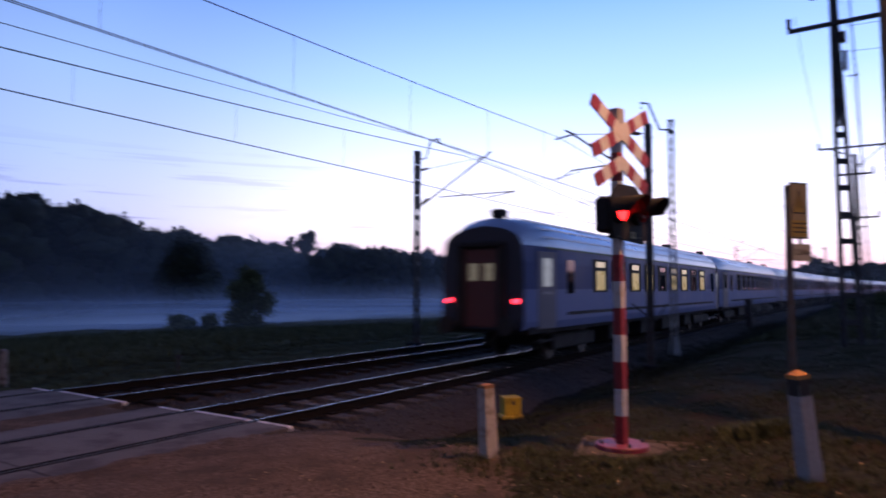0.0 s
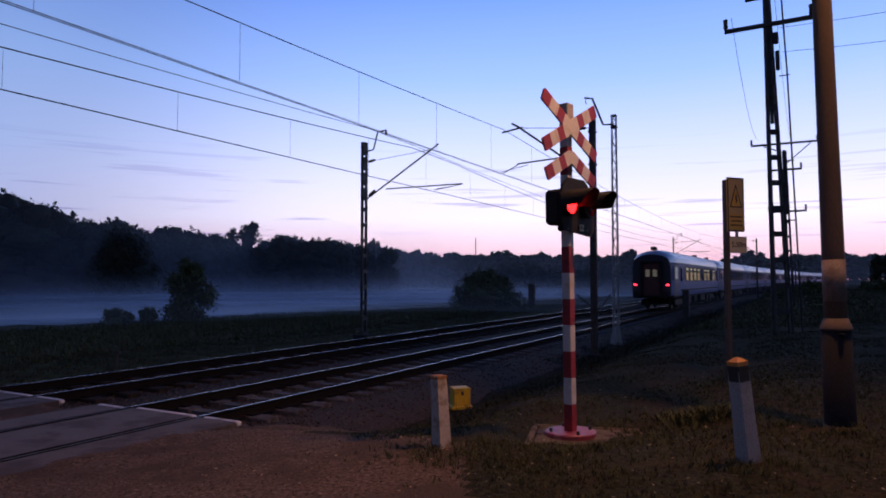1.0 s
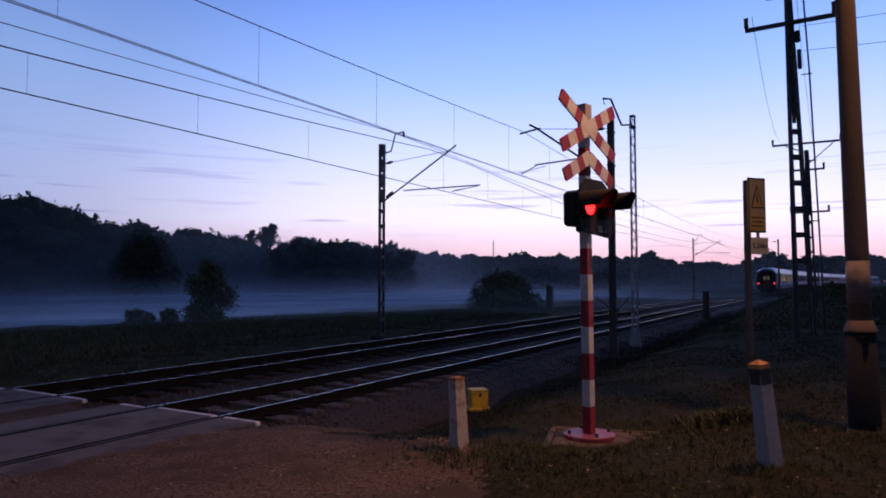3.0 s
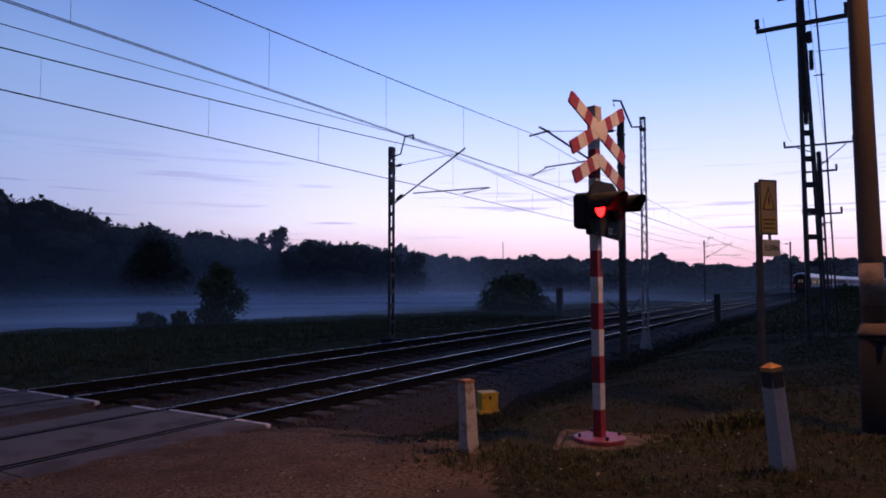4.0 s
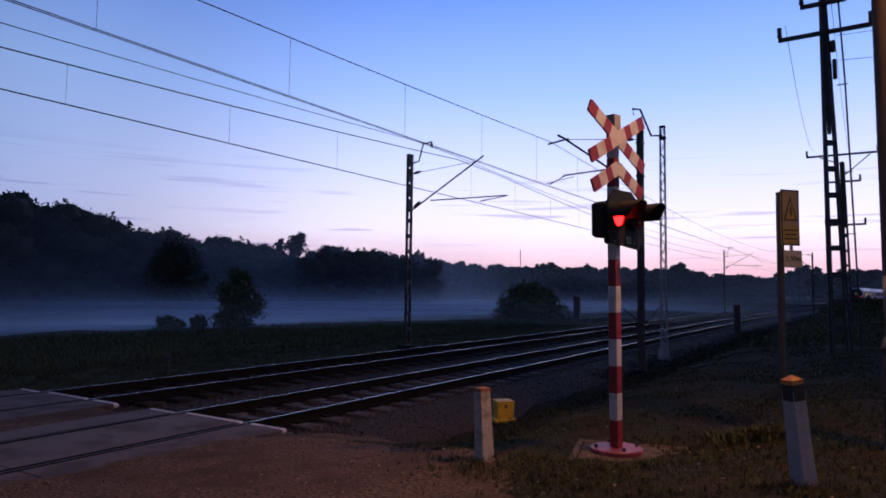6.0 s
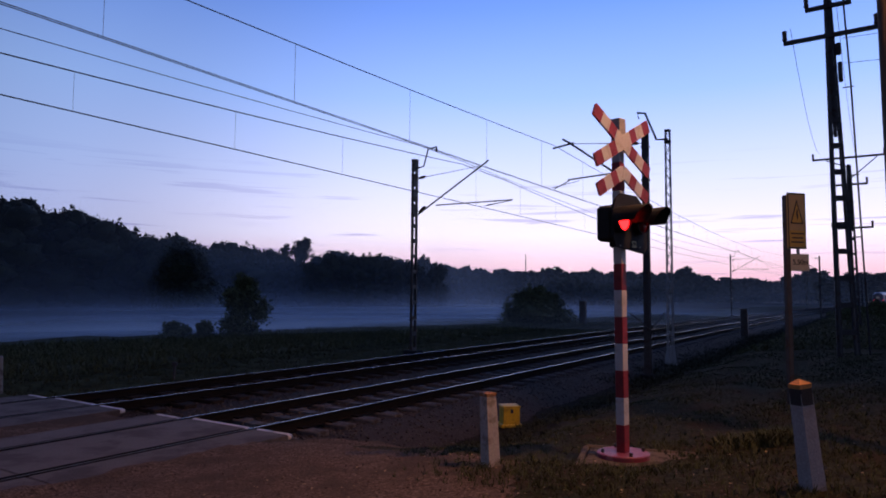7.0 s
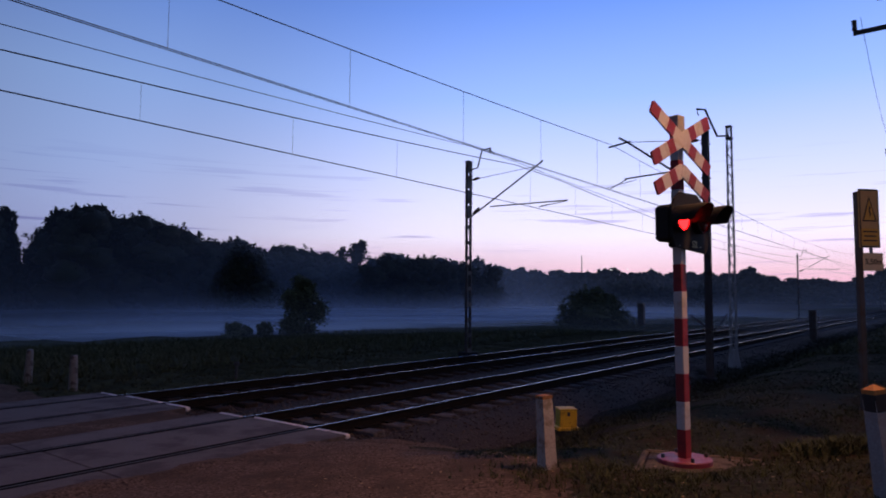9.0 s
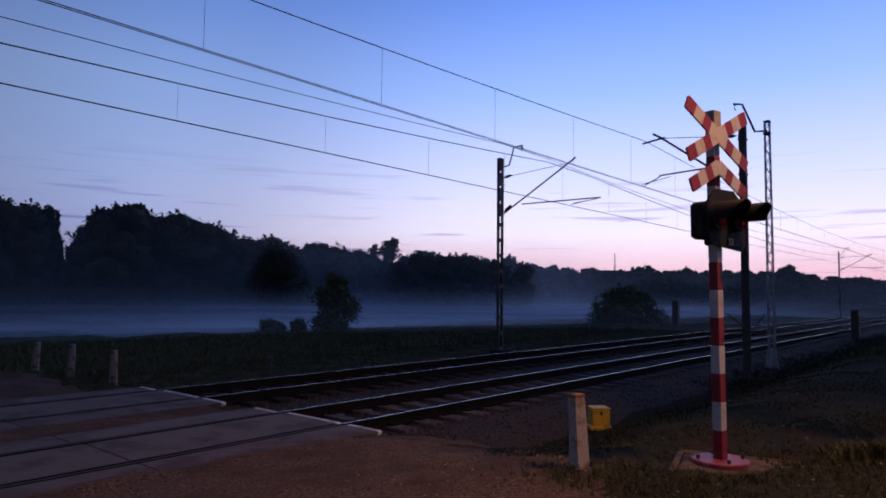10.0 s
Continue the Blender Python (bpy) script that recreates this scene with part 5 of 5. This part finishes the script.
    for start, step, lat, zf, zc in ((6.3 - 32, 3.25, 8.33, near_z, 5.47), (7.6 - 34, 3.45, 12.0, far_z, 5.40)):
        for k in range(46):
            s = start + step * k
            if zf(s) - zc < 0.2:
                continue
            d = tagged(new("dropper", rod), "thin dropper between messenger and contact wire", "dropper", "overhead droppers")
            p = at(s, lat, zc)
            d.matrix_basis = Matrix.Translation(p) @ Matrix.Diagonal((1, 1, zf(s) - zc, 1))


make_overhead()


# ---- far things along the line ----
def make_cabinets():
    for (s, lat, z, w, h, label) in ((48.8, 20.6, -0.9, 0.5, 2.5, "dark upright signal cabinet beyond the far track"), (39.5, 6.35, -0.36, 0.36, 1.7, "dark slim trackside cabinet beside the near track")):
        p = at(s, lat, z)
        ob = thing("trackside_cabinet", label, "cabinet", pose(p.x, p.y, p.z, 0, 0, heading(s)), group="trackside cabinets")
        part("body", Geo().box((0, 0, h / 2), (w, w, h), 0, None, 0.03), STEEL, ob)
        part("roof", Geo().box((0, 0, h + 0.03), (w + 0.08, w + 0.08, 0.06), 0, None, 0.015), STEEL, ob)
        part("door", Geo().box((0, -w / 2 - 0.012, h * 0.5), (w * 0.8, 0.02, h * 0.85), 0, None, 0.006), STEEL, ob)


make_cabinets()


# ---- the train ----
COACH, PITCH = 24.5, 24.9 * UNIT
TRAIN_T = [0.0, 0.1, 0.2, 0.3, 0.4, 0.5, 0.6, 1.0, 2.5, 10.0]
TRAIN_S = [13.3, 16.75, 19.2, 22.3, 24.8, 27.1, 29.9, 40.1, 82.5, 285.0]


def train_s(t):
    """How far along the line the rear of the train stands."""
    return float(np.interp(t, TRAIN_T, TRAIN_S))



def coach(label, lit):
    ob = thing("passenger_coach", label, "railway coach", group="coaches of the train")
    L = COACH / 2
    W = 1.45
    side = [(-W + 0.06, 0.95), (-W, 1.15), (-W, 2.0), (-W + 0.01, 2.7), (-W + 0.07, 3.15)]
    roof = [(-W + 0.07, 3.15), (-W + 0.13, 3.40), (-W + 0.32, 3.65), (-W + 0.62, 3.84), (-W + 1.0, 3.96), (0, 4.02)]
    roof = roof + [(-y, z) for y, z in roof[-2::-1]]

    def shell(profile, x0, x1, name, mats, taper=True, lab=""):
        g = Geo()
        xs = [x0, x0 + 0.4, x0 + 1.8, x1 - 1.8, x1 - 0.4, x1] if taper else [x0, x1]
        k = len(profile)
        for i, x in enumerate(xs):
            q = (0.85, 0.90, 1.0, 1.0, 0.90, 0.85)[i] if taper else 1.0
            dz = (0.34, 0.09, 0, 0, 0.09, 0.34)[i] if taper else 0
            for y, z in profile:
                g.v.append((x, y * q, z - dz * max(0, (z - 3.15) / 0.87)))
        for i in range(len(xs) - 1):
            for j in range(k - 1):
                g.f.append((i * k + j, (i + 1) * k + j, (i + 1) * k + j + 1, i * k + j + 1))
                g.mi.append(0)
        return part(name, g, mats, ob, lab, smooth=True)
    for sy in (-1, 1):
        prof = [(sy * -y, z) for y, z in side]
        g = Geo()
        xs = [-L + 0.0, -L + 0.4, -L + 1.8, L - 1.8, L - 0.4, L]
        qs = (0.85, 0.90, 1.0, 1.0, 0.90, 0.85)
        k = len(side)
        for x, q in zip(xs, qs):
            for y, z in side:
                g.v.append((x, sy * -y * q, z))
        for i in range(5):
            for j in range(k - 1):
                g.f.append((i * k + j, (i + 1) * k + j, (i + 1) * k + j + 1, i * k + j + 1))
                g.mi.append(0 if j >= 2 else 1)
        wall = part("side_wall", g, [BLUE, PALE], ob, "blue side wall with a pale lower half")
        y = sy * (W + 0.004)
        part("stripe", Geo().box((0, y, 1.32), (COACH - 4.6, 0.006, 0.10)), RUBBER, wall)
        part("cant_line", Geo().box((0, sy * (W - 0.055), 3.12), (COACH - 2.0, 0.02, 0.05)), GREEN_LINE, wall)
        for ex in (-1, 1):
            slant = math.atan2(W * 0.10, 1.4)
            turn = Matrix.Rotation(-ex * sy * slant, 3, "Z")
            dx, dy = ex * (L - 1.08), sy * (W * 0.9486 + 0.006)
            out = Vector((ex * math.sin(slant), sy * math.cos(slant), 0)) * 0.014
            door = part("door", Geo().box((dx, dy, 1.98), (0.95, 0.02, 2.05), 0, turn, 0.008), DOOR_PAINT, ob, "grey entrance door")
            part("door_window", Geo().box(Vector((dx, dy, 2.45)) + out, (0.46, 0.01, 0.75), 0, turn), PALE_WINDOW if lit else DARK_GLASS, door)
            part("door_handle", Geo().box(Vector((dx, dy, 1.9)) + out * 1.5, (0.5, 0.03, 0.06), 0, turn), GALV, door)
            part("step", Geo().box((ex * (L - 1.08), sy * 1.24, 0.62), (0.9, 0.22, 0.04)).box((ex * (L - 1.08), sy * 1.12, 0.85), (0.9, 0.2, 0.04)), UNDER, ob)
            part("service_window", Geo().box((ex * (L - 2.55), y, 2.35), (0.55, 0.012, 0.95), 0, None, 0.0), DARK_GLASS, ob)
        for k in range(9):
            x = -L + 5.0 + k * (COACH - 10.0) / 8
            w = part("window_frame", Geo().box((x, y, 2.42), (1.30, 0.012, 1.02)), RUBBER, ob)
            on = lit and (k * 7 + (3 if sy > 0 else 0)) % 10 < 8
            part("pane", Geo().box((x, y + sy * 0.008, 2.27), (0.78, 0.008, 0.6)), LIT_WINDOW if on else DARK_GLASS, w)
            part("vent_pane", Geo().box((x, y + sy * 0.008, 2.77), (0.78, 0.008, 0.18)), DIM_WINDOW if on else DARK_GLASS, w)
    r = shell(roof, -L, L, "roof", ROOF, True, "ribbed silver roof")
    for k in range(9):
        f = (k + 1) / 10 * (len(roof) - 1)
        i = int(f)
        yy = roof[i][0] + (roof[i + 1][0] - roof[i][0]) * (f - i)
        zz = roof[i][1] + (roof[i + 1][1] - roof[i][1]) * (f - i)
        part("roof_rib", Geo().box((0, yy, zz + 0.006), (COACH - 1.8, 0.03, 0.02)), ROOF, r)
    for x in (-L + 0.95, L - 6.0):
        part("roof_vent", Geo().box((x, 0, 4.10), (0.42, 0.36, 0.24), 0, None, 0.04), UNDER, r)
    for ex in (-1, 1):
        outline = [(y * 0.845, z - 0.34 * max(0, (z - 3.15) / 0.87)) for y, z in ([(-W + 0.06, 0.95)] + side[1:] + roof[1:-1] + [(-y, z) for y, z in side[::-1]])]
        end = part("end_wall", Geo().prism(outline, 0.06, Matrix.Translation((ex * (L - 0.0), 0, 0)) @ Matrix.Rotation(radians(90), 4, "Z")), NAVY, ob, "dark blue end wall")
        for sy in (-1, 1):
            part("gangway_bellows", Geo().box((ex * (L + 0.10), sy * 0.62, 2.05), (0.22, 0.20, 2.2), 0, None, 0.06), RUBBER, end, "black rubber bellows")
            part("buffer", Geo().tube([(ex * L, sy * 0.875, 1.05), (ex * (L + 0.38), sy * 0.875, 1.05), (ex * (L + 0.40), sy * 0.875, 1.05), (ex * (L + 0.45), sy * 0.875, 1.05)], [0.10, 0.10, 0.24, 0.24], 14), UNDER, end)
            part("tail_lamp", Geo().box((ex * (L + 0.045), sy * 1.02, 1.69), (0.04, 0.19, 0.11), 0, None, 0.015), TAIL_RED if (lit and ex < 0) else DARK_GLASS, end, "red tail lamp")
        part("gangway_head", Geo().box((ex * (L + 0.10), 0, 3.18), (0.22, 1.44, 0.20), 0, None, 0.06), RUBBER, end)
        g = part("gangway_door", Geo().box((ex * (L + 0.04), 0, 2.05), (0.05, 0.98, 2.1), 0, None, 0.01), END_DOOR, end, "dark red end door")
        for sy in (-1, 1):
            part("end_door_window", Geo().box((ex * (L + 0.07), sy * 0.23, 2.45), (0.012, 0.26, 0.46)), END_WINDOW if lit and ex < 0 else DARK_GLASS, g)
        bog = part("bogie", Geo().box((ex * (L - 3.7), 0, 0.55), (3.1, 2.1, 0.35), 0, None, 0.05).box((ex * (L - 3.7), 1.05, 0.5), (3.3, 0.14, 0.4), 0, None, 0.04).box((ex * (L - 3.7), -1.05, 0.5), (3.3, 0.14, 0.4), 0, None, 0.04), UNDER, ob)
        for wx in (-1.25, 1.25):
            for sy in (-1, 1):
                part("wheel", Geo().tube([(ex * (L - 3.7) + wx, sy * 0.70, 0.46), (ex * (L - 3.7) + wx, sy * 0.82, 0.46)], 0.458, 22), WHEEL, bog)
    part("underframe", Geo().box((0, 0, 0.92), (COACH - 0.4, 2.6, 0.2), 0, None, 0.03), UNDER, ob)
    for x, l in ((-4.5, 2.2), (-1.2, 1.6), (2.5, 3.0), (5.5, 1.2)):
        part("equipment_box", Geo().box((x, 0, 0.58), (l, 2.3, 0.55), 0, None, 0.05), UNDER, ob)
    return ob


GREEN_LINE = material("green_cant_line", (0.02, 0.10, 0.05), 0.5, vary=0.1, bump=0)
END_DOOR = material("dark_red_end_door", (0.10, 0.03, 0.03), 0.5, vary=0.15, scale=4, fine=30, bump=0.05)
END_WINDOW = material("end_door_light", (0.3, 0.28, 0.22), 0.3, vary=0.2, scale=5, fine=9, bump=0, emit=(1.0, 0.88, 0.62), strength=0.07)
PALE_WINDOW = material("vestibule_light", (0.3, 0.3, 0.3), 0.3, vary=0.1, scale=3, fine=9, bump=0, emit=(0.85, 0.9, 1.0), strength=0.16)
WHEEL = material("steel_wheel", (0.10, 0.09, 0.085), 0.55, metal=0.6, vary=0.2, bump=0.1)


def coach_pose(s_rear):
    a, b = at(s_rear + 3.7 * UNIT, NEAR_MID), at(s_rear + (COACH - 3.7) * UNIT, NEAR_MID)
    d = b - a
    c = (a + b) / 2
    return pose(c.x, c.y, 0.0, 0, 0, math.degrees(math.atan2(d.y, d.x)))


def make_train():
    rear = coach("last passenger coach, blue, with red tail lamps lit", True)
    nxt = coach("blue passenger coach with a silver roof and dark windows", False)
    cars = [rear, nxt]
    for k in range(2, 9):
        cars.append(copy_thing(nxt, Matrix.Identity(4)))
    for k, c in enumerate(cars):
        c.matrix_basis = coach_pose(train_s(0) + PITCH * k)
    return cars


CARS = make_train()


# ---- sleepers, one by one ----
def make_sleepers():
    g = Geo()
    for sy in (-1, 1):
        g.box((0, sy * 0.88, -0.225), (0.28, 0.88, 0.13), 0, None, 0.02)
    g.box((0, 0, -0.25), (0.22, 0.9, 0.12))
    near = g.mesh("sleeper", [SLEEPER])
    dark = g.mesh("sleeper_dark", [DARK_SLEEPER])
    plate = Geo().box((0, 0, -0.15), (0.16, 0.34, 0.03)).mesh("fastening", [RAIL_SIDE])
    for t, mid in zip(TRACKS, (NEAR_MID, FAR_MID)):
        for k in range(140):
            s = 5.9 + 0.62 * k
            p = at(s, mid)
            o = new("sleeper", near if mid == NEAR_MID else dark)
            o.parent = t
            o.matrix_basis = pose(p.x, p.y, 0.008 * math.sin(k * 7.3), 0, 0, heading(s) + 0.6 * math.sin(k * 3.1))
            if k < 60:
                for side in (-1, 1):
                    f = new("fastening", plate)
                    f.parent = o
                    f.matrix_basis = Matrix.Translation((0, side * GAUGE * SIDE / 2, 0))


make_sleepers()


# ---- what moves ----
FLIPS_LEFT = [0.10, 0.60, 1.10, 1.60, 2.10, 2.58, 3.10, 3.60, 4.10, 4.60, 5.10, 5.60, 6.10, 6.60, 7.10, 7.60, 8.10, 8.58, 9.13]
FLIPS_RIGHT = FLIPS_LEFT[:-1]


def lens_rows(place, start, flips):
    """Half a turn of the lens disc at each change of the flashing lamps."""
    def row(t, a):
        return (t, Matrix.Translation(place) @ Matrix.Rotation(radians(a), 4, "Z"))
    rows, a = [row(0.0, start)], start
    for t in flips:
        for dt, da in ((-0.066, 0), (-0.033, 45), (0.0, 90), (0.033, 135), (0.066, 180)):
            rows.append(row(t + dt, a + da))
        a += 180
    rows.append(row(SECONDS, a))
    return rows


TRAIN_KEYS = TRAIN_T[:7] + [0.5 * k for k in range(2, 21)]


def motions():
    for i, c in enumerate(CARS):
        walk(c, [(t, coach_pose(train_s(t) + PITCH * i)) for t in TRAIN_KEYS])
    (left, lp), (right, rp) = LENSES
    walk(left, lens_rows(lp, 0, FLIPS_LEFT))
    walk(right, lens_rows(rp, 180, FLIPS_RIGHT))


motions()
